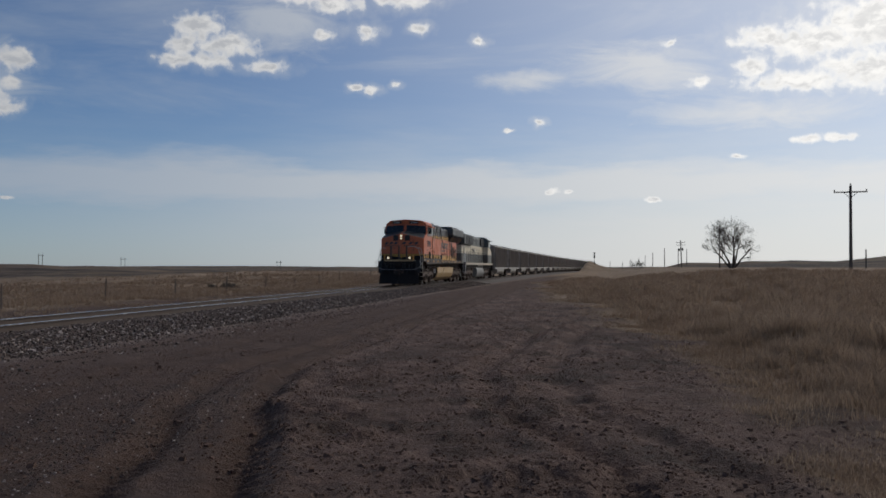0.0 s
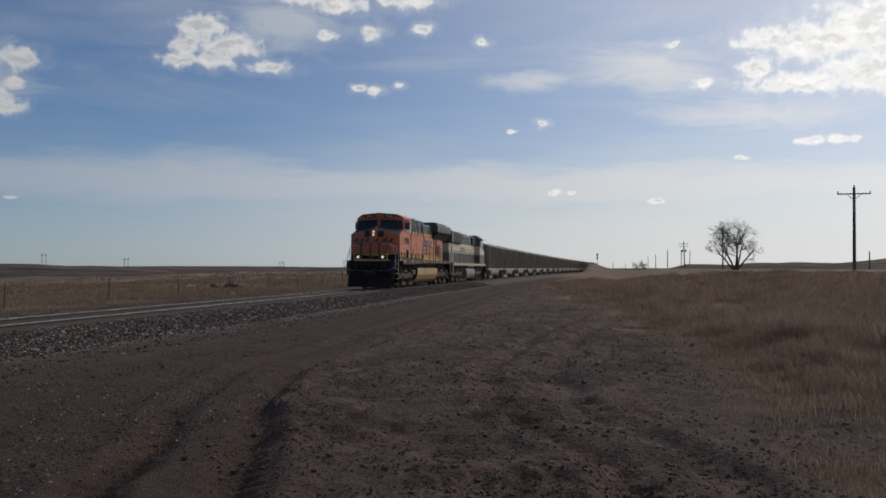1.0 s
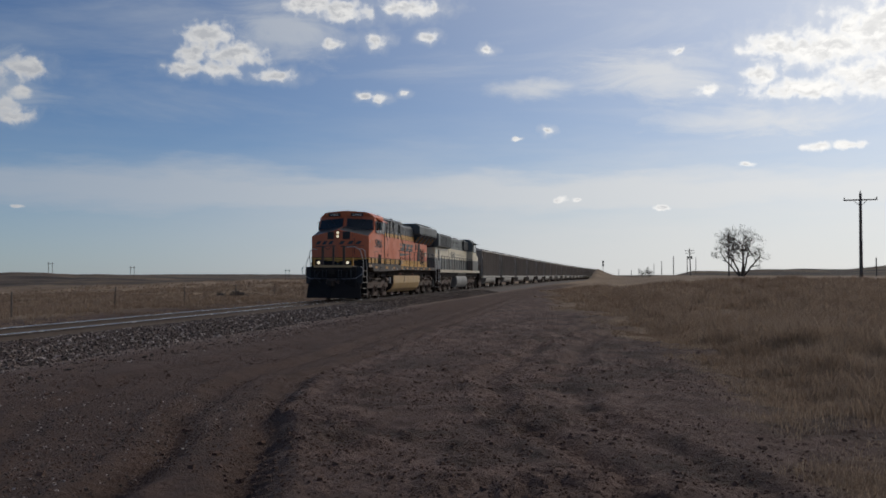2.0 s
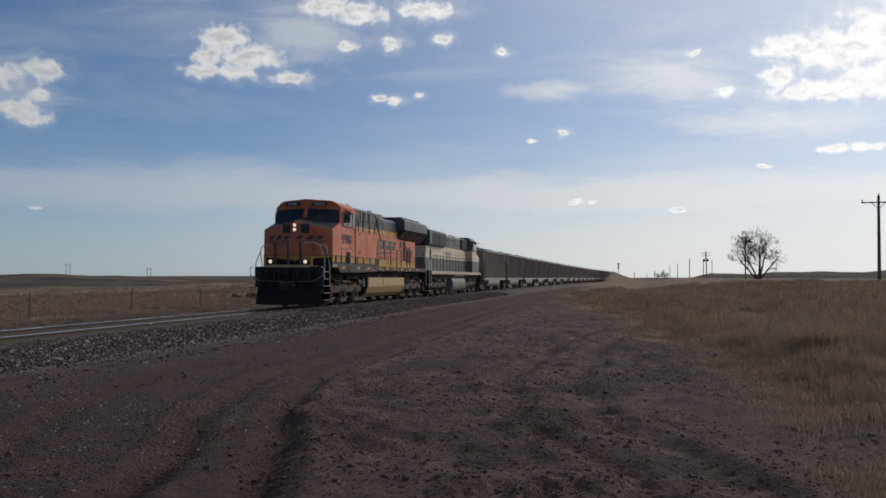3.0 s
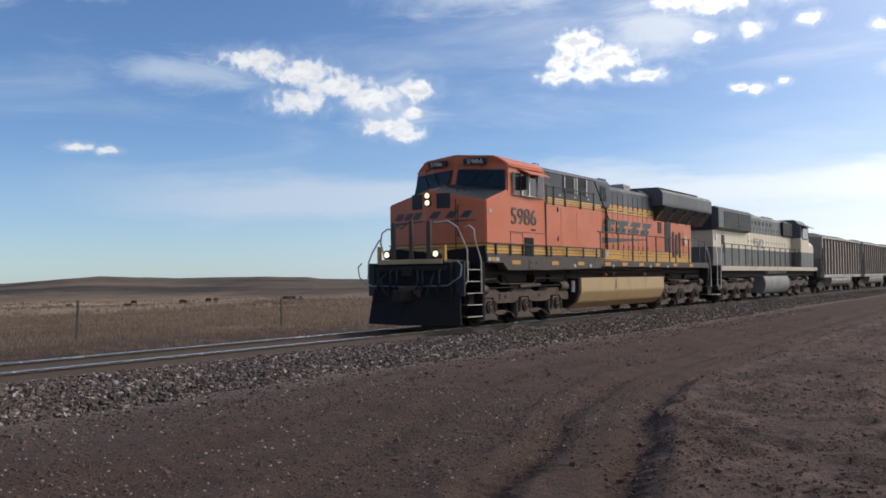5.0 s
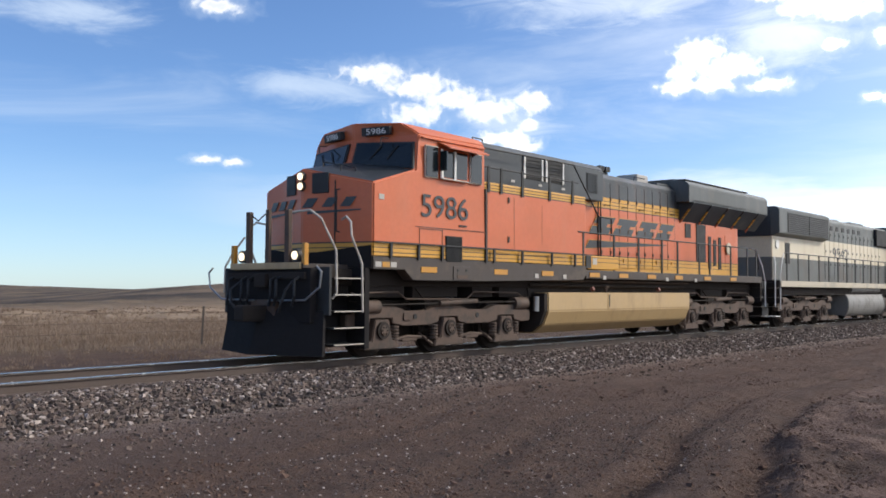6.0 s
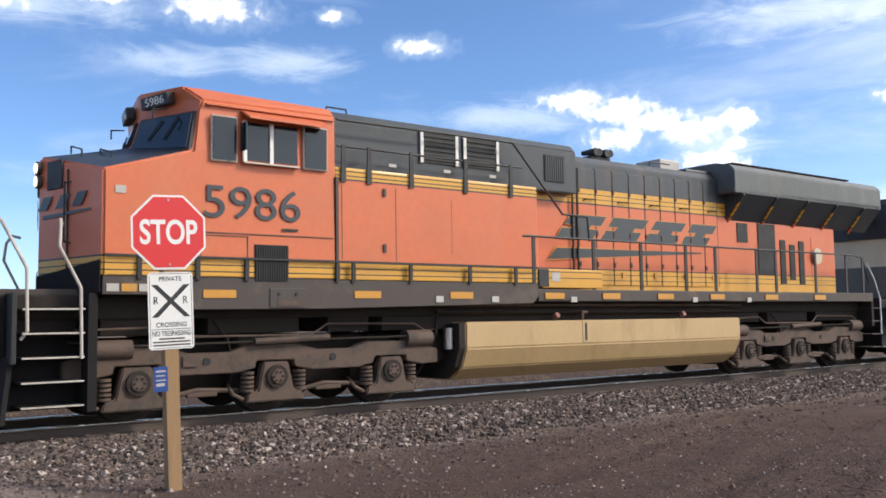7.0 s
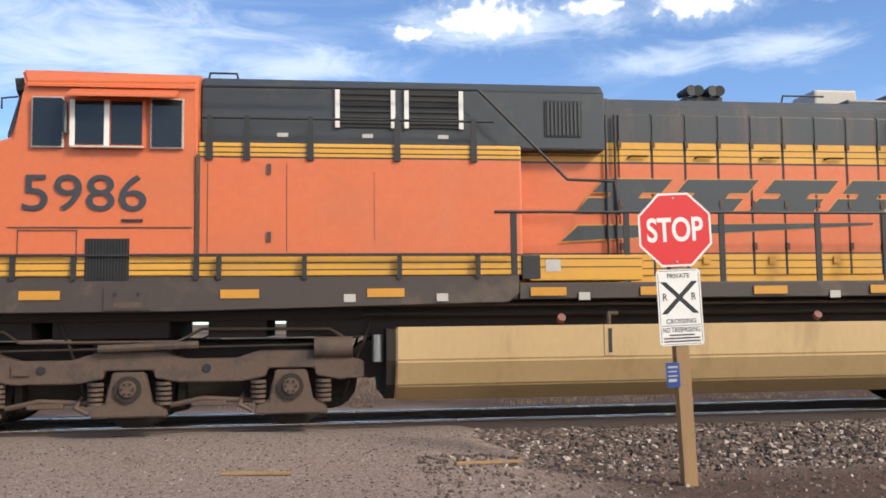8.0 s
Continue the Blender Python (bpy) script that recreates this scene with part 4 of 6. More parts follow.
        g2 = P("inlet_grille", box(s * 1.29, s * 1.315, 7.5, 8.02, 3.84, 4.34), DARKHOLE, "black inlet grille")
        for k in range(9):
            part("slat", box(s * 1.312, s * 1.325, 7.53 + 0.055 * k, 7.555 + 0.055 * k, 3.86, 4.32), GREEN, g2)
        P("body_seam", box(s * 1.495, s * 1.504, 3.02, 3.03, 2.25, 3.4), SILL)
        P("body_seam", box(s * 1.495, s * 1.504, 4.02, 4.028, 2.25, 3.4), SILL)
        P("body_seam", box(s * 1.495, s * 1.503, 5.15, 5.155, 2.4, 3.3), SILL)
        for y in (3.8,):
            for z in (2.38, 3.26):
                P("hinge", box(s * 1.5, s * 1.525, y - 0.025, y + 0.025, z, z + 0.13), SILL)
        # lower rail along the sill and upper rail along the roof walk
        P("lower_rail", box(s * 1.575, s * 1.60, -0.55, 7.0, 2.195, 2.225), BLACK, "black side rail")
        for y in (-0.1, 0.70, 1.42, 2.9, 3.18, 4.25, 5.47, 6.5):
            P("rail_post", box(s * 1.555, s * 1.59, y - 0.03, y + 0.03, 1.9, 2.22), BLACK, "black rail post")
        P("upper_rail", tube([(s * 1.5, 2.95, 4.40), (s * 1.5, 6.55, 4.42), (s * 1.5, 7.75, 3.22), (s * 1.5, 8.40, 3.20), (s * 1.48, 8.46, 2.75)], 0.02), BLACK, "black roof-walk rail")
        P("upper_rail", tube([(s * 1.5, 2.95, 3.99), (s * 1.5, 6.75, 3.99)], 0.017), BLACK, "black roof-walk rail")
        for y in (3.05, 3.52, 4.33, 5.46, 6.48):
            P("rail_bracket", prism([(y - 0.035, 4.02), (y + 0.03, 4.02), (y + 0.04, 3.44), (y - 0.05, 3.44)], "x", s * 1.505, s * 1.53), BLACK, "black rail bracket")
        for y in (3.9, 5.0, 6.0):
            P("notice", box(s * 1.5, s * 1.508, y, y + 0.14, 3.75, 3.80), DUSTY)
        P("tool_box", box(s * 1.2, s * 1.52, 7.2, 8.75, 1.86, 2.2, 0.015), HOODPAINT, "yellow tool box")
        P("box_lid_shadow", box(s * 1.3, s * 1.525, 7.1, 7.35, 1.88, 2.2, 0.01), BLACK)
        P("notice", box(s * 1.52, s * 1.528, 7.42, 7.62, 1.98, 2.14), DUSTY)
    # engine hood with doors
    P("engine_hood", prism([(-1.05, 1.84), (-1.05, 4.34), (-0.92, 4.48), (0.92, 4.48), (1.05, 4.34), (1.05, 1.84)], "y", 7.1, 17.9, bevel=0.015), HOODPAINT, "orange engine hood with yellow bands")
    for s in (-1, 1):
        for k in range(9):
            y = 8.62 + 0.49 * k
            door = P("hood_door", box(s * 1.045, s * 1.075, y, y + 0.455, 1.95, 4.22, 0.006), HOODPAINT)
            part("door_gap", box(s * 1.05, s * 1.066, y + 0.457, y + 0.487, 1.95, 4.24), BLACK, door)
            if k % 2 == 0:
                part("door_handle", tube([(s * 1.09, y + 0.12, 3.60), (s * 1.12, y + 0.16, 3.62), (s * 1.12, y + 0.4, 3.62)], 0.014, seg=6), UNDER, door)
                part("latch", box(s * 1.07, s * 1.1, y + 0.2, y + 0.3, 2.1, 2.2), YELLOW, door)
            for z in (2.3, 2.9, 3.75):
                part("hinge", box(s * 1.07, s * 1.095, y - 0.02, y + 0.03, z, z + 0.1), GRIME, door)
        # painted emblem: slanted bars and a long tapering line, dark green edged in yellow
        for y, wid in ((7.98, 1.00), (9.20, 1.06), (10.50, 0.98), (11.70, 0.86)):
            for z0, z1, cut in ((2.84, 3.03, 0.0), (3.03, 3.11, 0.55), (3.11, 3.30, 0.0)):
                y0, w = y + (z0 - 2.84) * 0.9 + cut / 2, wid - cut
                for grow, mat, x in ((0.014, YELLOW, 1.079), (0.0, GREEN, 1.082)):
                    bm = prism([(y0 - grow, z0 - grow), (y0 + w + grow, z0 - grow), (y0 + w + (z1 - z0) * 0.9 + grow, z1 + grow), (y0 + (z1 - z0) * 0.9 - grow, z1 + grow)], "x", s * (x - 0.01), s * x)
                    P("emblem_bar", bm, mat, "dark green slanted emblem bar" if mat is GREEN else "")
        for grow, mat, x in ((0.02, YELLOW, 1.078), (0.0, GREEN, 1.081)):
            P("emblem_line", prism([(7.75 - grow, 2.42 - grow), (12.4 + grow, 2.66), (12.4 + grow, 2.69), (8.0 - grow, 2.64 + grow)], "x", s * (x - 0.01), s * x), mat, "dark green painted line")
        # radiator end: doors, grilles, overhang
        P("rear_door", box(s * 1.05, s * 1.07, 14.55, 15.25, 2.25, 3.45, 0.008), DARKHOLE, "open black equipment doorway")
        P("side_vent", box(s * 1.05, s * 1.07, 13.75, 14.15, 2.98, 3.42, 0.006), DARKHOLE, "black vent")
        for y, z0, z1 in ((15.45, 2.05, 3.1), (15.85, 2.15, 3.0), (16.25, 2.05, 3.1)):
            P("side_vent", box(s * 1.05, s * 1.07, y, y + 0.22, z0, z1, 0.006), DARKHOLE, "black vent")
        wheel = drum((s * 1.1, 17.0, 2.75), (1, 0, 0), 0.2, 0.03, seg=20)
        P("hand_brake", wheel, CREAM, "pale round hand-brake wheel")
        P("rear_panel", box(s * 1.045, s * 1.06, 16.8, 17.6, 2.1, 3.2, 0.006), HOODPAINT)
        P("radiator_soffit", prism([(s * 1.04, 3.45), (s * 1.5, 4.02), (s * 1.5, 4.1), (s * 1.04, 4.1)], "y", 13.35, 19.45), GREEN, "sloping dark radiator soffit")
        for k in range(5):
            P("soffit_rib", prism([(s * 1.03, 3.38), (s * 1.51, 3.98), (s * 1.51, 4.04), (s * 1.03, 3.46)], "y", 13.4 + 1.3 * k, 13.46 + 1.3 * k), HOODPAINT, "orange rib")
    P("radiator", prism([(-1.5, 4.02), (-1.5, 4.53), (-1.38, 4.66), (-1.0, 4.74), (1.0, 4.74), (1.38, 4.66), (1.5, 4.53), (1.5, 4.02)], "y", 13.1, 19.5, bevel=0.02), HOUSING, "dusty dark green overhanging radiator housing")
    P("radiator_grille", box(-1.2, 1.2, 13.5, 18.5, 4.735, 4.77, 0.01), UNDER)
    P("roof_hatch", box(-0.9, 0.9, 12.2, 13.1, 4.43, 4.55, 0.03), GREEN)
    P("exhaust_hood", box(-0.35, 0.35, 12.0, 12.7, 4.46, 4.84, 0.04), DUSTY, "bright exhaust cover")
    P("roof_rail", tube([(0.6, 11.3, 4.46), (0.6, 11.35, 4.66), (0.6, 12.0, 4.66)], 0.014), BLACK)
    P("roof_rail", tube([(1.1, 2.98, 4.58), (1.1, 3.0, 4.68), (1.1, 3.35, 4.68), (1.1, 3.37, 4.58)], 0.014), BLACK)
    horn = P("air_horn", box(-0.15, 0.15, 10.0, 10.6, 4.47, 4.74, 0.01), BLACK, "black air horn")
    for k in range(4):
        part("trumpet", drum((0.05, 10.05 + 0.17 * k, 4.82), (1, 0.2 * (-1) ** k, 0), 0.05, 0.34, 0.085, seg=12), BLACK, horn)
    P("hood_step", box(-1.05, 1.05, 8.3, 8.5, 4.3, 4.46, 0.02), GREEN)
    for s in (-1, 1):
        for y in (8.42, 8.55):
            P("conduit", tube([(s * 1.1, y, 4.2), (s * 1.1, y, 1.95)], 0.018), BLACK)
    # walkway hand rail
    for s in (-1, 1):
        P("hand_rail", tube([(s * 1.5, 6.75, 2.78), (s * 1.5, 17.9, 2.78), (s * 1.5, 18.4, 2.72), (s * 1.45, 18.75, 2.1)], 0.02), STEEL if s < 0 else BLACK, "walkway hand rail")
        for y in (7.0, 8.55, 9.9, 11.3, 12.3, 13.8, 14.55, 16.2, 17.6, 18.4):
            P("hand_rail_post", box(s * 1.485, s * 1.51, y - 0.04, y + 0.04, 1.62, 2.78), BLACK, "black hand-rail post")
        # ladder pipes at the rear steps
        P("step_rail", tube([(s * 1.45, 18.7, 2.6), (s * 1.5, 18.95, 2.2), (s * 1.5, 19.2, 1.7), (s * 1.5, 19.2, 0.8)], 0.018), WHITE, "pale step rail")
        for k in range(4):
            P("step", box(s * 1.05, s * 1.5, 18.75, 19.15, 0.45 + 0.33 * k, 0.475 + 0.33 * k), SILL)
    P("end_plate", box(-1.5, 1.5, 18.75, 18.85, 1.0, 1.84, 0.01), UNDER)
    P("rear_coupler", box(-0.12, 0.12, 18.8, 19.85, 0.75, 1.0, 0.04), UNDER)
    P("front_coupler", box(-0.14, 0.14, -2.45, -1.7, 0.72, 1.02, 0.05), UNDER, "black coupler")
    # fuel tank
    tank = P("fuel_tank", prism([(-1.5, 1.27), (-1.5, 0.83), (-1.36, 0.50), (-1.05, 0.29), (1.05, 0.29), (1.36, 0.50), (1.5, 0.83), (1.5, 1.27)], "y", 5.42, 13.1, bevel=0.025), TANK, "dusty tan fuel tank")
    for s in (-1, 1):
        gauge = part("sight_glass", box(s * 1.495, s * 1.51, 8.2, 8.36, 0.86, 1.26, 0.004), TANK, tank)
        part("slot", box(s * 1.505, s * 1.516, 8.255, 8.305, 0.9, 1.22), BLACK, gauge)
        for y in (7.65, 11.3):
            part("filler_cap", drum((s * 1.38, y, 1.36), (1, 0, 0.5), 0.055, 0.08), DULLRED, tank, "dull red filler cap")
        part("vent_pipe", tube([(s * 1.4, 8.3, 1.27), (s * 1.4, 8.3, 1.42), (s * 1.4, 8.42, 1.42)], 0.03), GRIME, tank)
        part("filter_bottle", drum((s * 1.3, 5.2, 1.0), (0, 0, 1), 0.08, 0.35), STEEL, tank)
        part("frame_pipe", tube([(s * 1.25, 5.0, 1.45), (s * 1.25, 13.2, 1.42)], 0.035), UNDER, tank)
        part("frame_pipe", tube([(s * 1.3, 5.0, 1.56), (s * 1.3, 13.4, 1.55)], 0.022), GRIME, tank)
    P("air_reservoir", drum((0.6, 5.1, 0.85), (1, 0, 0), 0.25, 0.9), UNDER)
    truck(loco, 0.0, 2.035, GRIME)
    truck(loco, 13.75, 2.02, GRIME)
    # front end: deck, pilot, snow plough, steps, lights and rails
    P("front_deck", box(-1.04, 1.04, -1.84, -0.55, 1.70, 1.78, 0.01), SILL, "front deck with a tan edge")
    P("deck_edge", box(-1.0, 1.0, -1.88, -1.835, 1.68, 1.80, 0.008), TANK)
    P("pilot", box(-1.2, 1.2, -1.80, -1.62, 0.70, 1.70, 0.03), SOOT, "black pilot sheet")
    bm = bmesh.new()
    for s in (-1, 1):
        q = [(0, -2.22, 0.12), (s * 1.44, -1.72, 0.12), (s * 1.36, -1.62, 0.92), (0, -1.92, 0.98)]
        f0 = [bm.verts.new(v) for v in q]
        f1 = [bm.verts.new((x, y + 0.06, z)) for x, y, z in q]
        bm.faces.new(f0), bm.faces.new(f1[::-1])
        for i in range(4):
            bm.faces.new((f0[i], f0[(i + 1) % 4], f1[(i + 1) % 4], f1[i]))
    bmesh.ops.recalc_face_normals(bm, faces=bm.faces[:])
    P("snow_plough", bm, SOOT, "black V-shaped snow plough")
    for s in (-1, 1):
        P("step_side", box(s * 1.0, s * 1.03, -1.62, -0.6, 0.25, 1.75), SOOT)
        P("step_back", box(s * 1.0, s * 1.5, -0.72, -0.60, 0.22, 1.72, 0.01), SOOT, "dark step end sheet")
        P("step_front", box(s * 1.1, s * 1.5, -1.62, -1.56, 0.85, 1.72, 0.01), BLACK)
        for k in range(5):
            st = P("step", box(s * 1.02, s * 1.5, -1.50, -0.76, 0.30 + 0.30 * k, 0.325 + 0.30 * k), BLACK, "front step with a pale edge")
            part("step_edge", box(s * 1.5, s * 1.515, -1.50, -0.76, 0.306 + 0.30 * k, 0.327 + 0.30 * k), RAILPAINT, st, "worn pale edge")
        P("step_hand_rail", tube([(s * 1.12, -0.95, 2.62), (s * 1.3, -1.02, 2.66), (s * 1.46, -1.06, 2.55), (s * 1.5, -1.08, 2.30), (s * 1.52, -0.82, 1.78), (s * 1.52, -0.80, 0.9)], 0.021), RAILPAINT, "dusty pale step hand rail")
        if s > 0:
            P("step_hand_rail", tube([(s * 0.7, -1.78, 2.72), (s * 1.15, -1.78, 2.74), (s * 1.38, -1.72, 2.58), (s * 1.5, -1.46, 2.02), (s * 1.5, -1.44, 1.25), (s * 1.45, -1.5, 1.15)], 0.021), RAILPAINT, "dusty pale step hand rail")
        else:
            P("step_hand_rail", tube([(-1.45, -1.2, 2.35), (-1.5, -1.46, 2.0), (-1.5, -1.62, 1.75), (-1.52, -1.62, 1.25)], 0.021), RAILPAINT, "dusty pale step hand rail")
        d = P("ditch_light", drum((s * 0.765, -1.72, 1.93), (0, 1, 0), 0.12, 0.14), BLACK, "ditch light housing")
        part("lens", drum((s * 0.765, -1.80, 1.93), (0, 1, 0), 0.075, 0.02), LAMP, d, "lit ditch light")
        P("anti_climber_post", box(s * 0.50, s * 0.62, -1.82, -1.73, 1.76, 2.78, 0.015), GRIME, "brown end-platform post")
        P("marker_post", box(s * 0.98, s * 1.06, -1.82, -1.72, 1.75, 2.15, 0.01), YELLOW, "yellow edge post")
        P("hose", tube([(s * 0.75, -1.82, 1.45), (s * 0.8, -2.02, 1.3), (s * 0.72, -2.07, 1.05), (s * 0.6, -2.0, 0.9)], 0.028), BLACK, "black air hose")
        P("cut_lever", tube([(s * 0.2, -1.92, 1.1), (s * 1.2, -1.92, 1.12), (s * 1.58, -1.92, 1.35), (s * 1.62, -1.92, 1.62), (s * 1.5, -1.92, 1.72)], 0.018), STEEL, "bent uncoupling lever")
    P("anti_climber_post", box(-0.04, 0.06, -1.82, -1.75, 1.76, 2.80, 0.01), GRIME, "brown end-platform post")
    P("safety_chain", tube([(-0.5, -1.78, 2.72), (-0.3, -1.78, 2.6), (-0.1, -1.78, 2.72)], 0.014, seg=6), BLACK)
    for x in (-0.95, -0.55, -0.35, 0.3, 0.45, 0.95):
        P("hose", tube([(x, -1.8, 1.55), (x + 0.03, -1.98, 1.48), (x + 0.05, -2.0, 1.2), (x - 0.06, -1.95, 1.02), (x - 0.12, -1.88, 1.1)], 0.024), BLACK, "black control hose")
    P("hose_bracket", box(-1.1, 1.1, -1.86, -1.8, 1.5, 1.62, 0.01), UNDER)
    P("jumper_box", box(-0.2, 0.12, -1.95, -1.8, 1.35, 1.6, 0.02), UNDER, "dirty jumper box")
    P("coupler_pocket", box(-0.35, 0.35, -1.9, -1.75, 0.62, 1.12, 0.04), GRIME)
    P("under_deck", box(-1.0, 1.0, -1.62, -0.6, 0.9, 1.7, 0.02), UNDER)
    return loco


def second_locomotive():
    """A locomotive in dark green and cream, running hood first; its own origin is 19.9 m behind the first axle of the leader."""
    loco = thing("locomotive", "faded dark green and cream diesel locomotive behind the leader", "locomotive")
    P = lambda name, bm, mat, label="", smooth=False: part(name, bm, mat, loco, label, smooth)
    P("main_frame", box(-1.3, 1.3, 0.6, 22.2, 1.2, 1.66, 0.03), UNDER)
    for s in (-1, 1):
        P("side_sill", box(s * 1.38, s * 1.54, 0.7, 22.1, 1.50, 1.72, 0.01), CREAM, "dusty cream side sill")
    P("walkway", box(-1.4, 1.4, 0.7, 22.1, 1.62, 1.73), SILL)
    P("hood", prism([(-1.0, 1.72), (-1.0, 4.30), (-0.85, 4.46), (0.85, 4.46), (1.0, 4.30), (1.0, 1.72)], "y", 1.25, 17.3, bevel=0.03), GREENCREAM, "dark green and cream long hood")
    P("radiator", prism([(-1.0, 3.40), (-1.3, 3.52), (-1.3, 4.40), (-1.15, 4.50), (1.15, 4.50), (1.3, 4.40), (1.3, 3.52), (1.0, 3.40)], "y", 1.22, 7.0, bevel=0.02), HOUSING, "dark green flared radiator")
    for s in (-1, 1):
        for y0, y1 in ((2.1, 4.4), (4.5, 6.8)):
            gr = P("radiator_grille", box(s * 1.29, s * 1.315, y0, y1, 3.56, 4.30), DARKHOLE, "black radiator grille")
            for k in range(9):
                part("slat", box(s * 1.31, s * 1.32, y0, y1, 3.60 + 0.076 * k, 3.615 + 0.076 * k), GREEN, gr)
        P("corner_disc", drum((s * 1.02, 1.75, 3.10), (1, 0, 0), 0.17, 0.04), WHITE, "round pale hand-brake wheel")
        P("end_door", box(s * 1.0, s * 1.02, 2.6, 3.1, 2.4, 3.2, 0.01), DARKHOLE, "dark hood door")
        for k in range(14):
            y = 7.3 + 0.62 * k
            door = P("hood_door", box(s * 0.995, s * 1.02, y, y + 0.58, 1.85, 3.9, 0.008), GREENCREAM)
            for z in (2.45, 3.0, 3.7):
                part("latch", box(s * 1.015, s * 1.035, y + 0.05, y + 0.12, z, z + 0.09), BLACK, door)
        for k in range(6):
            P("hood_vent", box(s * 0.99, s * 1.015, 8.0 + 0.8 * k, 8.35 + 0.8 * k, 3.95, 4.15), BLACK, "dark hood vent")
        P("blower_grille", box(s * 0.99, s * 1.15, 14.6, 17.0, 3.55, 4.35, 0.03), DARKHOLE, "black blower grille")
        P("hand_rail", tube([(s * 1.5, 1.2, 2.75), (s * 1.5, 17.2, 2.75)], 0.02), BLACK, "walkway hand rail")
        for k in range(14):
            P("hand_rail_post", box(s * 1.485, s * 1.515, 1.4 + 1.2 * k - 0.03, 1.4 + 1.2 * k + 0.03, 1.55, 2.75), BLACK, "black hand-rail post")
        P("step_rail", tube([(s * 1.42, 1.3, 2.72), (s * 1.48, 0.95, 2.4), (s * 1.5, 0.72, 1.9), (s * 1.5, 0.72, 0.7)], 0.02), WHITE, "pale step rail")
        P("step_rail", tube([(s * 1.3, 0.7, 2.6), (s * 1.42, 0.45, 2.3), (s * 1.5, 0.2, 1.8), (s * 1.5, 0.2, 0.8)], 0.02), WHITE, "pale step rail")
        for k in range(4):
            P("step", box(s * 1.0, s * 1.5, 0.2, 0.68, 0.42 + 0.34 * k, 0.445 + 0.34 * k), WHITE if k == 0 else SILL)
        P("step_side", box(s * 1.0, s * 1.04, 0.15, 0.72, 0.4, 1.7), BLACK)
    writing("road_number", "9542", loco, GREEN, 8.3, 2.72, 0.50, 2.1, 1.024)
    P("end_panel", box(-0.98, 0.98, 1.19, 1.24, 3.40, 4.36, 0.01), GREEN, "dark green hood end")
    P("number_board", box(-0.5, 0.5, 1.13, 1.19, 3.75, 3.98, 0.01), BLACK)
    for x in (-0.2, 0.2):
        P("end_light", drum((x, 1.16, 4.15), (0, 1, 0), 0.09, 0.08), STEEL)
    for y in (2.6, 4.2, 5.8):
        P("roof_fan", drum((0, y, 4.54), (0, 0, 1), 0.72, 0.10, 0.68), SILL, "round roof fan")
    P("exhaust_hood", box(-0.4, 0.4, 10.4, 11.2, 4.45, 4.60, 0.03), UNDER)
    P("roof_hatch", box(-0.7, 0.7, 12.0, 14.0, 4.45, 4.56, 0.03), GREEN)
    # cab and short nose at the far end
    P("cab", prism([(-1.55, 1.72), (-1.55, 4.25), (-1.15, 4.60), (1.15, 4.60), (1.55, 4.25), (1.55, 1.72)], "y", 17.3, 19.6, bevel=0.03), GREENCREAM, "dark green and cream cab")
    P("nose", prism([(-1.5, 1.72), (-1.5, 3.05), (-1.3, 3.3), (1.3, 3.3), (1.5, 3.05), (1.5, 1.72)], "y", 19.6, 21.2, bevel=0.04), GREENCREAM, "cream short nose")
    for s in (-1, 1):
        f = P("window_frame", box(s * 1.54, s * 1.575, 17.7, 19.2, 3.4, 4.15, 0.01), BLACK)
        for y in (17.78, 18.5):
            part("window_pane", box(s * 1.57, s * 1.585, y, y + 0.62, 3.46, 4.1), GLASS, f, "dark cab glass")
        P("sun_visor", prism([(s * 1.5, 4.32), (s * 1.9, 4.14), (s * 1.9, 4.11), (s * 1.5, 4.28)], "y", 17.5, 19.4), GREEN)
    P("end_plate", box(-1.5, 1.5, 22.1, 22.2, 0.9, 1.75, 0.01), UNDER)
    P("front_plate", box(-1.5, 1.5, 0.62, 0.72, 0.9, 1.74, 0.01), UNDER)
    P("coupler", box(-0.12, 0.12, -0.05, 0.7, 0.75, 1.0, 0.03), UNDER)
    P("coupler", box(-0.12, 0.12, 22.1, 22.7, 0.75, 1.0, 0.03), UNDER)
    P("fuel_tank", prism([(-1.15 - 0.3 * math.cos(a), 0.78 + 0.52 * math.sin(a)) for a in np.linspace(-1.4, 1.4, 9)][::-1] + [(1.15 + 0.3 * math.cos(a), 0.78 + 0.52 * math.sin(a)) for a in np.linspace(-1.4, 1.4, 9)][::-1], "y", 9.0, 14.6, bevel=0.03), TANKGREY, "grey rounded fuel tank")
    for s in (-1, 1):
        P("air_reservoir", drum((s * 1.3, 11.8, 1.44), (0, 1, 0), 0.13, 4.4), TANKGREY, "grey air reservoir")
    truck(loco, 2.1, 2.1, GRIME)
    truck(loco, 15.4, 2.1, GRIME)
    return loco


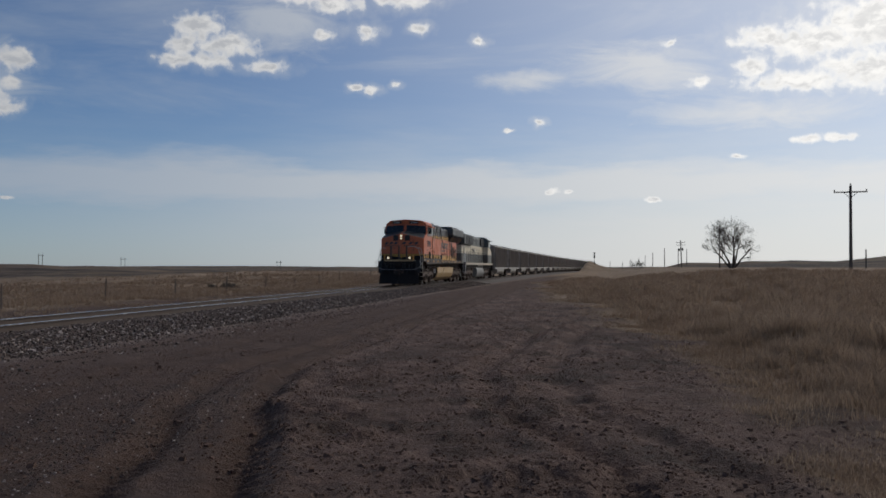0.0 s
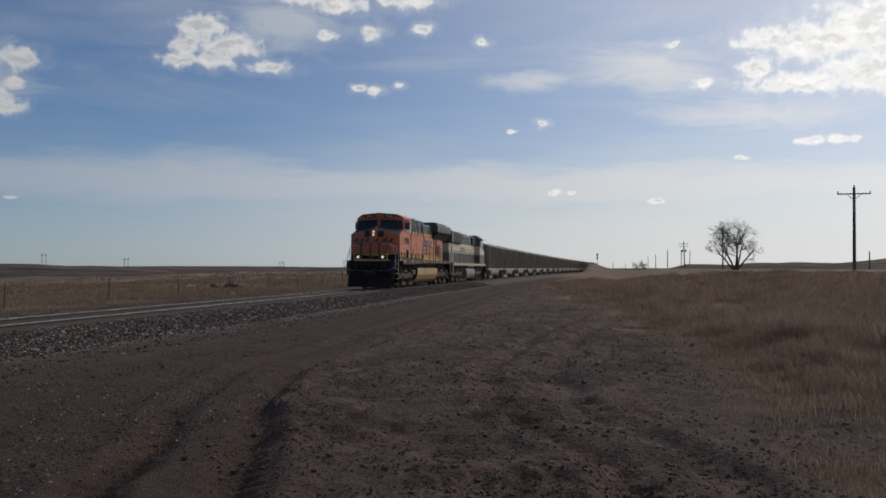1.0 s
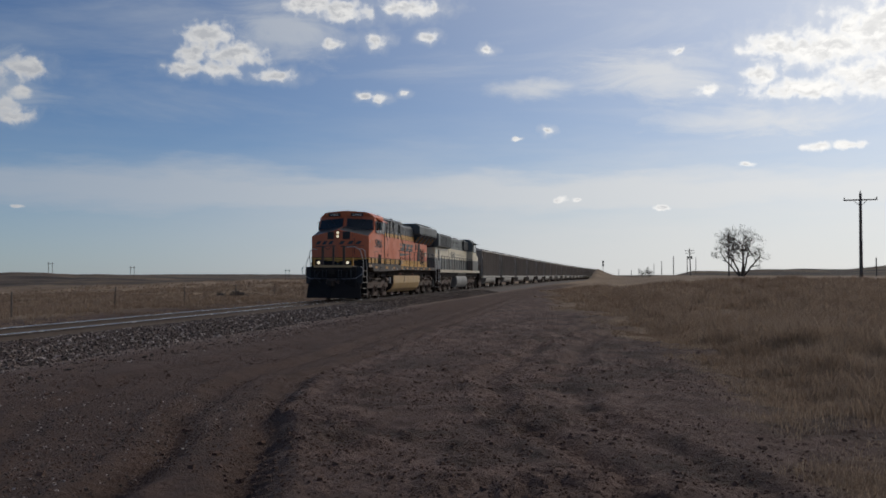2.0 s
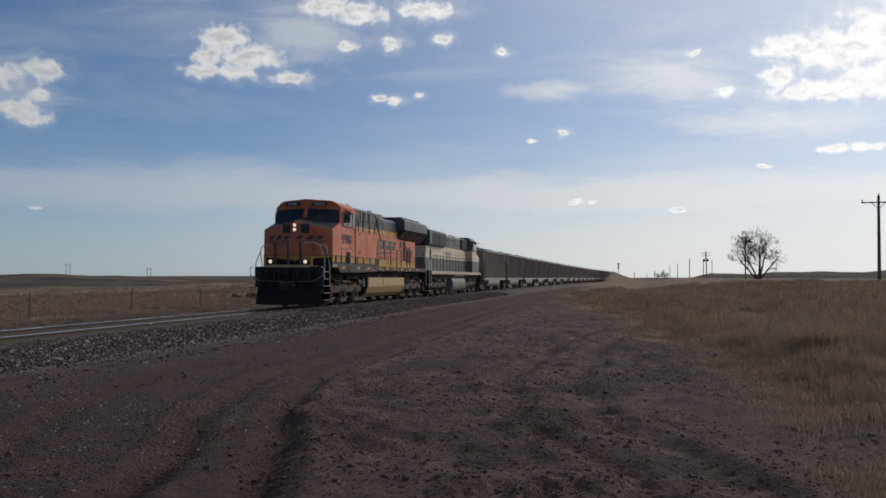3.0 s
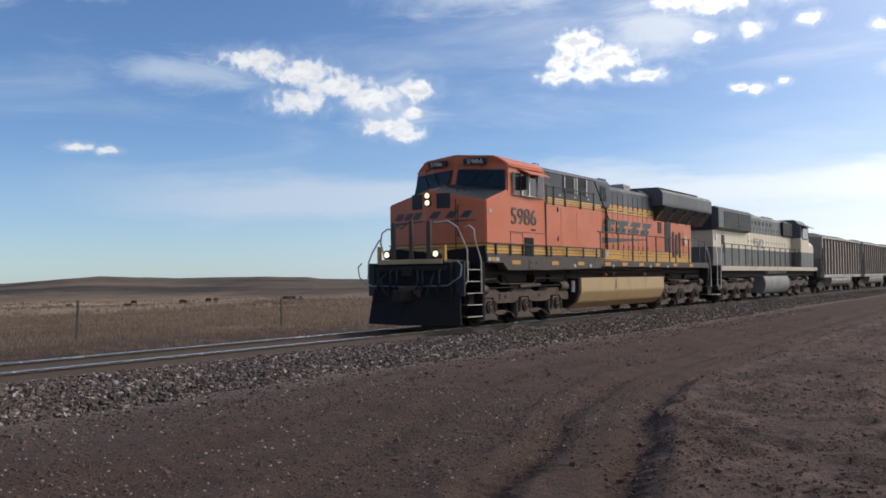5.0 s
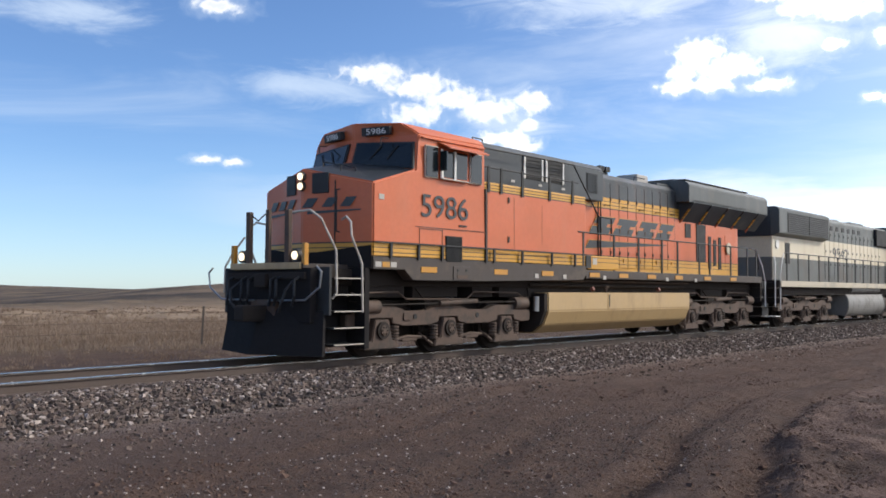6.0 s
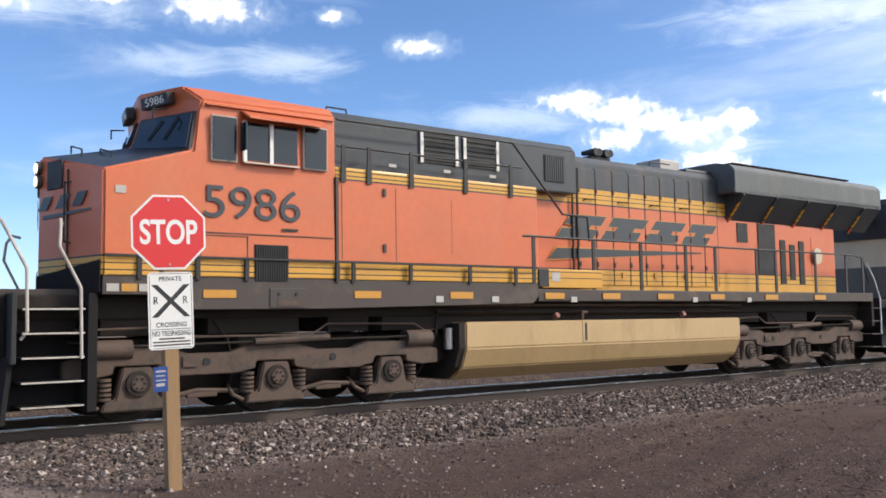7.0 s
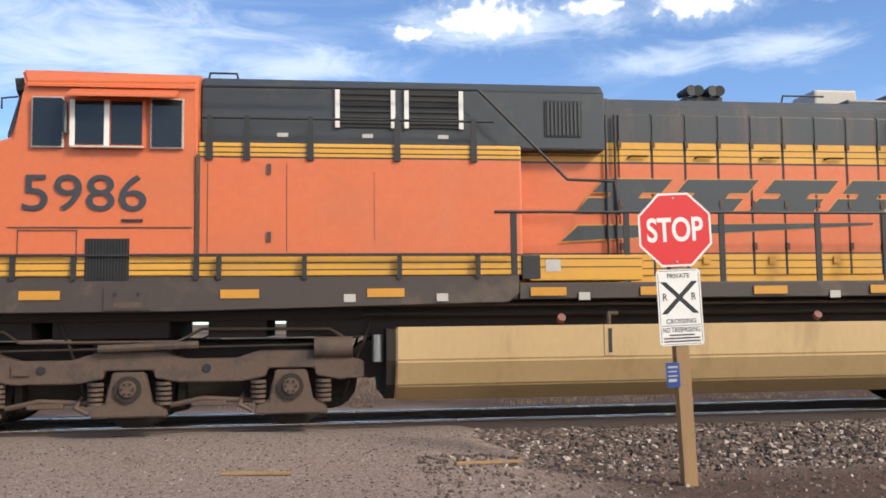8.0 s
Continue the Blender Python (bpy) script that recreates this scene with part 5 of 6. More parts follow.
def coal_car():
    """An open coal car with ribbed sides, a rounded belly between its trucks and a heaped load; origin at its leading coupler."""
    car = thing("coal_car", "dull brown-grey ribbed coal car heaped with coal", "rail car", "coal cars of the train")
    P = lambda name, bm, mat, label="", smooth=False: part(name, bm, mat, car, label, smooth)
    L0, L1 = 0.55, 15.75
    P("car_body", prism([(L0, 3.74), (L0, 2.3), (L0 + 0.5, 1.15), (L1 - 0.5, 1.15), (L1, 2.3), (L1, 3.74)], "x", -1.5, 1.5, bevel=0.02), COALCAR, "dull brown-grey ribbed car side")
    for s in (-1, 1):
        P("top_chord", box(s * 1.44, s * 1.62, L0 - 0.05, L1 + 0.05, 3.66, 3.80, 0.015), CARPALE, "pale worn top edge")
        P("side_sill", box(s * 1.42, s * 1.60, L0, L1, 1.05, 1.25, 0.015), CARPALE, "pale side sill")
        for k in range(15):
            y = L0 + 0.12 + (L1 - L0 - 0.24) * k / 14
            P("rib", box(s * 1.49, s * 1.60, y - 0.05, y + 0.05, 1.2, 3.7), COALCAR if k not in (0, 14) else CARPALE)
        P("ladder", box(s * 1.55, s * 1.63, L0 + 0.1, L0 + 0.5, 1.0, 3.0, 0.01), UNDER)
    belly = [(-1.45, 1.15), (-1.50, 0.86), (-1.42, 0.62), (-1.15, 0.46), (-0.6, 0.40), (0.6, 0.40), (1.15, 0.46), (1.42, 0.62), (1.50, 0.86), (1.45, 1.15)]
    P("belly", prism(belly, "y", 4.2, 12.1), CARPALE, "pale rounded belly")
    P("centre_sill", box(-0.3, 0.3, -0.02, 16.28, 0.85, 1.15, 0.02), UNDER)
    for e in (L0 - 0.4, L1 + 0.06):
        P("end_platform", box(-1.5, 1.5, e, e + 0.34, 1.0, 1.1), UNDER)
    bm = bmesh.new()
    bmesh.ops.create_grid(bm, x_segments=10, y_segments=40, size=1.0)
    rnd = random.Random(5)
    for v in bm.verts:
        x, y = v.co.x * 1.44, (L0 + L1) / 2 + v.co.y * (L1 - L0) / 2 * 0.995
        edge = (1 - abs(v.co.x) ** 2.2) * (1 - abs(v.co.y) ** 8)
        v.co = (x, y, 3.70 + edge * (0.36 + 0.10 * math.sin(y * 1.9)) + rnd.uniform(-0.04, 0.04) * edge)
    P("coal_load", bm, COAL, "heaped black coal")
    for y0 in (2.35, 13.95):
        for s in (-1, 1):
            y = y0
            side = [(y - 1.15, 0.40), (y - 1.15, 0.62), (y - 0.5, 0.80), (y + 0.5, 0.80), (y + 1.15, 0.62), (y + 1.15, 0.40), (y + 0.7, 0.38), (y + 0.35, 0.22), (y - 0.35, 0.22), (y - 0.7, 0.38)]
            P("truck_frame", prism(side, "x", s * 0.98, s * 1.12), GRIME)
        for d in (-0.88, 0.88):
            bm = drum((0, 0, 0), (1, 0, 0), 0.07, 2.1, seg=8)
            for s in (-1, 1):
                drum((s * 0.78, 0, 0), (1, 0, 0), 0.46, 0.14, bm=bm, seg=20)
            w = P("wheelset", bm, UNDER)
            w.matrix_basis = pose(0, y0 + d, 0.46)
    return car


lead = lead_locomotive()
lead_spin = list(SPINNING)
SPINNING.clear()
follow = second_locomotive()
follow_spin = list(SPINNING)
TRAINSET = [(lead, 0.0), (follow, 19.9)]
first_car = coal_car()
for k in range(22):
    one = first_car if k == 0 else copy_thing(first_car, Matrix.Identity(4))
    TRAINSET.append((one, 42.6 + 16.3 * k))

# ---- crossing sign ----
def crossing_sign():
    sign = thing("stop_sign", "red stop sign above a white crossing notice on a timber post", "road sign")
    sign.matrix_basis = pose(-9.14, 3.65, ground_z(-9.14, 3.65) - 0.02, 2.0, 0, -4)
    P = lambda name, bm, mat, label="": part(name, bm, mat, sign, label)
    P("post", box(-0.09, 0.05, -0.07, 0.07, -0.5, 2.95, 0.006), WOOD, "square weathered timber post")
    x = 0.055
    r = 0.381 / math.cos(math.pi / 8)
    octagon = lambda k: [(0.0 + r * k * math.cos(math.pi / 8 + i * math.pi / 4), 2.63 + r * k * math.sin(math.pi / 8 + i * math.pi / 4)) for i in range(8)]
    plate_ob = P("octagon_plate", prism(octagon(1.0), "x", x, x + 0.004), WHITE, "white-edged red octagon")
    part("red_face", prism(octagon(0.945), "x", x + 0.004, x + 0.006), RED, plate_ob)
    writing("letters", "STOP", plate_ob, WHITE, -0.295, 2.505, 0.255, 0.59, x + 0.007, depth=0.001, bold=0.022)
    for z in (2.30, 2.96):
        part("bolt", drum((x + 0.008, 0, z), (1, 0, 0), 0.012, 0.008, seg=10), STEEL, plate_ob)
    low = P("crossing_notice", prism([(-0.205, 1.44), (0.205, 1.44), (0.23, 1.465), (0.23, 2.195), (0.205, 2.22), (-0.205, 2.22), (-0.23, 2.195), (-0.23, 1.465)], "x", x, x + 0.004), WHITE, "white railroad crossing notice")
    for y in (-0.215, 0.21):
        part("border", box(x + 0.004, x + 0.005, y, y + 0.005, 1.47, 2.19), BLACK, low)
    for z in (1.452, 2.203):
        part("border", box(x + 0.004, x + 0.005, -0.2, 0.2, z, z + 0.005), BLACK, low)
    ink = lambda text, y, z, h, w: writing("letters", text, low, BLACK, y, z, h, w, x + 0.005, depth=0.0006, bold=0.012)
    ink("PRIVATE", -0.115, 2.13, 0.048, 0.23)
    ink("R", -0.175, 1.90, 0.075, 0.05)
    ink("R", 0.125, 1.90, 0.075, 0.05)
    ink("CROSSING", -0.155, 1.665, 0.048, 0.31)
    ink("NO TRESPASSING", -0.195, 1.575, 0.052, 0.39)
    part("rule", box(x + 0.004, x + 0.005, -0.2, 0.2, 1.64, 1.646), BLACK, low)
    for k in range(3):
        part("small_print", box(x + 0.004, x + 0.005, -0.19 + 0.06 * (k == 2), 0.19 - 0.06 * (k == 2), 1.475 + 0.032 * k, 1.491 + 0.032 * k), SILL, low)
    for s in (-1, 1):
        part("cross_bar", prism([(-0.165 * s - 0.032, 1.765), (-0.165 * s + 0.032, 1.765), (0.165 * s + 0.032, 2.095), (0.165 * s - 0.032, 2.095)], "x", x + 0.004, x + 0.0055 + 0.0006 * s), BLACK, low, "black cross")
    blue = P("blue_notice", prism([(-0.19, 1.02), (-0.05, 1.02), (-0.05, 1.27), (-0.19, 1.27)], "x", x, x + 0.004), BLUE, "small blue notice")
    for k, (w, h) in enumerate(((0.10, 0.018), (0.09, 0.012), (0.10, 0.012), (0.085, 0.03))):
        part("small_print", box(x + 0.004, x + 0.005, -0.17, -0.17 + w, 1.225 - 0.045 * k - h / 2, 1.225 - 0.045 * k + h / 2), DUSTY, blue)


crossing_sign()


# ---- poles, tree, fence, cattle ----
def at(az, r):
    x, y = -math.sin(radians(az)) * r, math.cos(radians(az)) * r
    return x, y, ground_z(x, y)


def utility_pole(az, r, height, arms, label, turn=0.0, lean=0.0, width=2.4, thick=0.15):
    x, y, z = at(az, r)
    pole = thing("utility_pole", label, "utility pole")
    pole.matrix_basis = pose(x, y, z, 0, lean, turn)
    bm = bmesh.new()
    bmesh.ops.create_cone(bm, cap_ends=True, segments=10, radius1=thick, radius2=thick * 0.7, depth=height + 1, matrix=Matrix.Translation((0, 0, height / 2 - 0.5)))
    part("pole", bm, OLDWOOD, pole)
    for k in range(arms):
        h = height - 0.75 - 0.9 * k
        arm = part("crossarm", box(-width / 2, width / 2, 0.10, 0.22, h, h + 0.13, 0.01), OLDWOOD, pole)
        for s in (-1, 1):
            part("insulator", drum((s * (width / 2 - 0.08), 0.16, h + 0.24), (0, 0, 1), 0.05, 0.22, 0.07, seg=8), UNDER, arm)
            part("brace", tube([(s * 0.65, 0.16, h), (0, 0.16, h - 0.6)], 0.03, seg=6), OLDWOOD, arm)
    if arms:
        part("insulator", drum((0, 0, height + 0.12), (0, 0, 1), 0.05, 0.25, 0.07, seg=8), UNDER, pole)
    return pole


utility_pole(-14.83, 107, 9.4, 1, "grey timber utility pole with one crossarm in the field", turn=-12, width=3.3, thick=0.2)
far_pole = utility_pole(-5.45, 330, 9.3, 2, "distant double-crossarm utility pole with a transformer", turn=0, lean=-2, width=3.0, thick=0.22)
for s in (-1, 1):
    part("transformer", drum((s * 0.55, 0.3, 6.2), (0, 0, 1), 0.3, 0.9, seg=12), UNDER, far_pole, "dark transformer can")
utility_pole(-7.65, 230, 10.2, 1, "utility pole standing behind the bare tree", width=2.2, thick=0.2)
utility_pole(-15.6, 330, 6.0, 0, "short old timber pole on the rise", thick=0.25)
for az, r, h in ((-4.45, 420, 8.5), (-3.75, 520, 8.2), (-3.3, 600, 8.0), (-2.4, 650, 6.0), (-1.95, 700, 6.0), (-5.25, 480, 9.0), (-5.75, 520, 9.0), (-1.2, 600, 5.0)):
    utility_pole(az, r, h, 0, "far plain timber line pole on the prairie", thick=0.22)
for az in (32.7, 28.25, 19.2):
    x, y, z = at(az, 1005)
    h_frame = thing("power_pylon", "tiny far H-shaped timber power pylon on the hills", "pylon", "far power line")
    h_frame.matrix_basis = pose(x, y, z, 0, 0, 30)
    for s in (-1, 1):
        part("pole", drum((s * 1.8, 0, 5.0), (0, 0, 1), 0.25, 12), OLDWOOD, h_frame)
    part("crossarm", box(-3.2, 3.2, -0.15, 0.15, 9.2, 9.6), OLDWOOD, h_frame)


def railway_signal():
    y = 335.0
    m = track_pose(y)
    p = m @ Vector((7.5, 0, 0))
    sig = thing("railway_signal", "far black railway signal mast beside the track", "signal")
    sig.matrix_basis = pose(p.x, p.y, ground_z(p.x, p.y) - 0.3)
    part("mast", tube([(0, 0, 0), (0, 0, 4.2)], 0.08), UNDER, sig)
    for z in (2.9, 4.1):
        part("signal_head", box(-0.3, 0.3, -0.2, 0.2, z - 0.4, z + 0.4, 0.04), BLACK, sig)


railway_signal()


def branches(rnd, base, way, length, radius, level, out, spread=0.55):
    """Tapered crooked limbs that fork into twigs; segments are collected in out."""
    p, d = Vector(base), Vector(way).normalized()
    n = 4 if level > 2 else 3
    for k in range(n):
        q = p + d * (length / n)
        r0, r1 = radius * (1 - 0.5 * k / n), radius * (1 - 0.5 * (k + 1) / n)
        out.append((p.copy(), q.copy(), r0, r1))
        p = q
        d = (d + Vector((rnd.uniform(-1, 1), rnd.uniform(-1, 1), rnd.uniform(-0.35, 0.6))) * 0.22).normalized()
        if level > 0 and (k > 0 or level < 3):
            for _ in range(2 if level < 4 else 1):
                side = Vector((rnd.uniform(-1, 1), rnd.uniform(-1, 1), rnd.uniform(-0.45, 0.6))).normalized()
                branches(rnd, p, d * 0.8 + side * spread * 1.5, length * rnd.uniform(0.48, 0.7), r1 * 0.62, level - 1, out, spread)


def limb_mesh(segs, least):
    bm = bmesh.new()
    for a, b, r0, r1 in segs:
        d = b - a
        if d.length < 1e-4:
            continue
        u = d.orthogonal().normalized()
        w = d.cross(u).normalized()
        lo, hi = [], []
        for i in range(4):
            c, s = math.cos(i * math.pi / 2), math.sin(i * math.pi / 2)
            lo.append(bm.verts.new(a + (u * c + w * s) * max(r0, least)))
            hi.append(bm.verts.new(b + (u * c + w * s) * max(r1, least)))
        for i in range(4):
            bm.faces.new((lo[i], lo[(i + 1) % 4], hi[(i + 1) % 4], hi[i]))
    return bm


def bare_tree(az, r, height, stems, label, seed, levels=4):
    x, y, z = at(az, r)
    tree = thing("bare_tree", label, "tree")
    tree.matrix_basis = pose(x, y, z - 0.1)
    rnd = random.Random(seed)
    trunk, crown = [], []
    for dx, lean, part_h in stems:
        segs = []
        branches(rnd, (dx, 0, 0), (lean, rnd.uniform(-0.15, 0.15), 1), height * part_h, height * 0.028, levels, segs)
        trunk += segs[:1]
        crown += segs[1:]
    part("trunk", limb_mesh(trunk, 0.03), BARK, tree)
    part("crown", limb_mesh(crown, 0.016), BARK, tree, "bare leafless branches and twigs")


def round_tree(az, r, height, width, label, seed):
    """A lone old tree: a short stout trunk in several stems and a round, finely twigged leafless crown."""
    x, y, z = at(az, r)
    tree = thing("bare_tree", label, "tree")
    tree.matrix_basis = pose(x, y, z - 0.1)
    rnd = random.Random(seed)
    trunk, crown = [], []
    for k in range(6):
        a, lean = k * 2.4, 0.1 + 0.95 * (k / 5) ** 0.8
        segs = []
        branches(rnd, (0.25 * math.cos(a), 0.25 * math.sin(a), 0), (lean * math.cos(a), lean * math.sin(a), 1), height * (0.62 - 0.12 * lean), height * 0.026, 4, segs, 0.6)
        trunk += segs[:1]
        crown += segs[1:]
    def inside(p):
        q = Vector((p.x / (width / 2), p.y / (width / 2), (p.z - height * 0.56) / (height * 0.45)))
        return q.length < 0.93 + 0.10 * math.sin(5 * math.atan2(p.z - height * 0.56, p.x) + 1.3 * p.y)
    crown = [g for g in crown if inside(g[1]) or (g[1].z < height * 0.3 and abs(g[1].x) < width * 0.25)]
    part("trunk", limb_mesh(trunk, 0.03), BARK, tree)
    part("crown", limb_mesh(crown, 0.012), BARK, tree, "bare leafless branches and twigs")


round_tree(-8.35, 196, 10.8, 12.8, "bare leafless cottonwood tree alone on the dry field", 3)
bare_tree(-2.8, 300, 3.2, ((-0.5, -0.5, 0.5), (0, 0.1, 0.6), (0.5, 0.5, 0.5), (0.9, 0.9, 0.4)), "small bare shrub far along the line", 8, 3)
bare_tree(22.4, 82, 0.85, ((-0.6, -0.7, 0.6), (0, 0.1, 0.7), (0.5, 0.5, 0.6), (0.9, 0.9, 0.5), (-0.9, -0.3, 0.6)), "low dark leafless brush beyond the track", 9, 3)


def wire_fence():
    fence = thing("wire_fence", "thin wire fence on dark posts beyond the track", "fence")
    tops = []
    for k in range(18):
        y = -11.5 + 9.9 * k
        x = -25.2 - 0.05 * (y - 18)
        z = ground_z(x, y)
        post = part("fence_post", box(-0.032, 0.032, -0.032, 0.032, -0.4, 1.15 + 0.1 * (k % 3 == 0), 0.008), OLDWOOD, fence, "dark fence post")
        post.matrix_basis = pose(x, y, z, (k * 37 % 7) - 3, (k * 53 % 9) - 4, 20 * k)
        tops.append((x + 0.05, y, z))
    for h in (0.45, 0.75, 1.05):
        cu = bpy.data.curves.new("wire", "CURVE")
        cu.dimensions, cu.bevel_depth, cu.bevel_resolution = "3D", 0.005, 0
        line = cu.splines.new("POLY")
        line.points.add(len(tops) - 1)
        for pt, (x, y, z) in zip(line.points, tops):
            pt.co = (x, y, z + h, 1)
        cu.materials.append(RAILSIDE)
        wire = new("wire", cu)
        wire.parent = fence
        wire["label"] = "thin rusty wire"


wire_fence()


def cow():
    c = thing("cow", "dark brown grazing cow out on the dry pasture", "cow", "cattle on the pasture")
    bm = box(-0.32, 0.32, -0.8, 0.75, 0.6, 1.32, 0.2)
    part("body", bm, HIDE, c)
    part("neck", tube([(0, 0.6, 1.15), (0, 1.0, 0.85)], 0.2), HIDE, c)
    part("head", box(-0.12, 0.12, 0.9, 1.2, 0.35, 0.9, 0.07), HIDE, c)
    for sx in (-0.22, 0.22):
        for sy in (-0.62, 0.55):
            part("leg", tube([(sx, sy, 0.7), (sx, sy, 0.04)], 0.08), HIDE, c)
    part("tail", tube([(0, -0.8, 1.2), (0, -0.92, 0.6)], 0.03), HIDE, c)
    return c


one_cow = cow()
for k, (az, r, turn) in enumerate(((54.7, 235, 20), (51.5, 235, 140), (51.15, 262, 90), (48.4, 235, 300), (46.9, 240, 80), (46.45, 240, 200), (42.3, 246, 310), (41.9, 246, 120), (41.4, 246, 45), (60.4, 236, 150))):
    x, y, z = at(az, r)
    m = pose(x, y, z - 0.02, 0, 0, turn)
    if k == 0:
        one_cow.matrix_basis = m
    else:
        copy_thing(one_cow, m)


def plank(x, y, length, turn, label):
    ob = part("broken_plank", box(-length / 2, length / 2, -0.05, 0.05, 0, 0.03, 0.006), WOOD)
    for v in ob.data.vertices:
        if v.co.x > 0:
            v.co.y *= 0.35
    ob.matrix_basis = pose(x, y, ground_z(x, y) + 0.005, 0, 0, turn)
    tagged(ob, label, "timber scrap")


plank(-10.1, 1.75, 0.75, 93, "splintered pale timber scrap on the gravel")
plank(-10.0, -0.75, 0.75, 80, "splintered yellow timber scrap on the gravel")

# ---- grass, stones and clods ----
STRAW = bpy.data.materials.new("dry straw grass")
STRAW.use_nodes = True
_g = Nodes(STRAW.node_tree)
_b = STRAW.node_tree.nodes["Principled BSDF"]
_geo = _g.add("ShaderNodeNewGeometry")
_pos = _g.add("ShaderNodeTexCoord").outputs["Object"]
_tone = _g.mix(_geo.outputs["Random Per Island"], (0.20, 0.138, 0.096, 1), (0.42, 0.318, 0.232, 1))
_g.put(_b.inputs["Base Color"], _g.mix(_g.ramp(_g.noise(_pos, 0.3, 4), 0.46, 0.66, 0.0, 0.5), _tone, (0.15, 0.096, 0.064, 1)))
_b.inputs["Roughness"].default_value = 0.8
_b.inputs["Specular IOR Level"].default_value = 0.2
_through = _g.add("ShaderNodeBsdfTranslucent")
_g.put(_through.inputs[0], _b.inputs["Base Color"].links[0].from_socket)
_both = _g.add("ShaderNodeMixShader")
_both.inputs[0].default_value = 0.5
_g.put(_both.inputs[1], _b.outputs[0])
_g.put(_both.inputs[2], _through.outputs[0])
_g.put(STRAW.node_tree.nodes["Material Output"].inputs[0], _both.outputs[0])

LOOSE = bpy.data.materials.new("loose crushed stone")
LOOSE.use_nodes = True
_g = Nodes(LOOSE.node_tree)
_b = LOOSE.node_tree.nodes["Principled BSDF"]
_geo, _obj = _g.add("ShaderNodeNewGeometry"), _g.add("ShaderNodeObjectInfo")
_pick = _g.math("FRACT", _g.math("ADD", _geo.outputs["Random Per Island"], _obj.outputs["Random"]))
_c = _g.mix(_g.ramp(_pick, 0.0, 0.75, smooth=False), (0.036, 0.027, 0.022, 1), (0.15, 0.107, 0.086, 1))
_c = _g.mix(_g.math("GREATER_THAN", _pick, 0.90), _c, (0.38, 0.315, 0.275, 1))
_grain = _g.noise(_g.add("ShaderNodeTexCoord").outputs["Object"], 40, 3)
_s = _g.add("ShaderNodeVectorMath", operation="SCALE")
_g.put(_s.inputs[0], _c)
_g.put(_s.inputs["Scale"], _g.ramp(_grain, 0.2, 0.8, 0.7, 1.2))
_g.put(_b.inputs["Base Color"], _s.outputs[0])
_b.inputs["Roughness"].default_value = 0.9

CLOD = material("dry soil clod", (0.12, 0.074, 0.055), 0.95, vary=0.5, scale=1.5, fine=30, bump=0.4, second=(0.08, 0.055, 0.042), amount=0.3, spec=0.2)
CUBE = np.array([[-1, -1, -1], [1, -1, -1], [1, 1, -1], [-1, 1, -1], [-1, -1, 1], [1, -1, 1], [1, 1, 1], [-1, 1, 1]], float) * 0.5
CUBE_FACES = np.array([[0, 3, 2, 1], [4, 5, 6, 7], [0, 1, 5, 4], [1, 2, 6, 5], [2, 3, 7, 6], [3, 0, 4, 7]])


def stones(name, x, y, z, size, mat, rs, flat=0.7, parent=None):
    """Many small angular stones in one mesh."""
    n = len(x)
    v = CUBE[None] * (1 + rs.uniform(-0.45, 0.35, (n, 8, 3)))
    v[:, 4:, :2] *= rs.uniform(0.45, 0.9, (n, 1, 1))
    v *= size[:, None, None] * rs.uniform(0.7, 1.3, (n, 1, 3)) * np.array([1, 1, flat])
    a, t = rs.uniform(0, 6.283, n), rs.uniform(-0.5, 0.5, n)
    c, s = np.cos(a)[:, None], np.sin(a)[:, None]
    ct, st = np.cos(t)[:, None], np.sin(t)[:, None]
    vy, vz = v[..., 1] * ct - v[..., 2] * st, v[..., 1] * st + v[..., 2] * ct
    px, py = v[..., 0] * c - vy * s, v[..., 0] * s + vy * c
    p = np.stack([px + x[:, None], py + y[:, None], vz + z[:, None]], -1).reshape(-1, 3)
    f = (CUBE_FACES[None] + 8 * np.arange(n)[:, None, None]).reshape(-1, 4)
    return array_mesh(name, p.tolist(), f.tolist(), mat, parent)


def bed_height(u):
    return np.interp(np.abs(u), [0, 1.9, 2.5, 3.15, 3.6], [0.17, 0.19, 0.10, 0.0, -0.04])


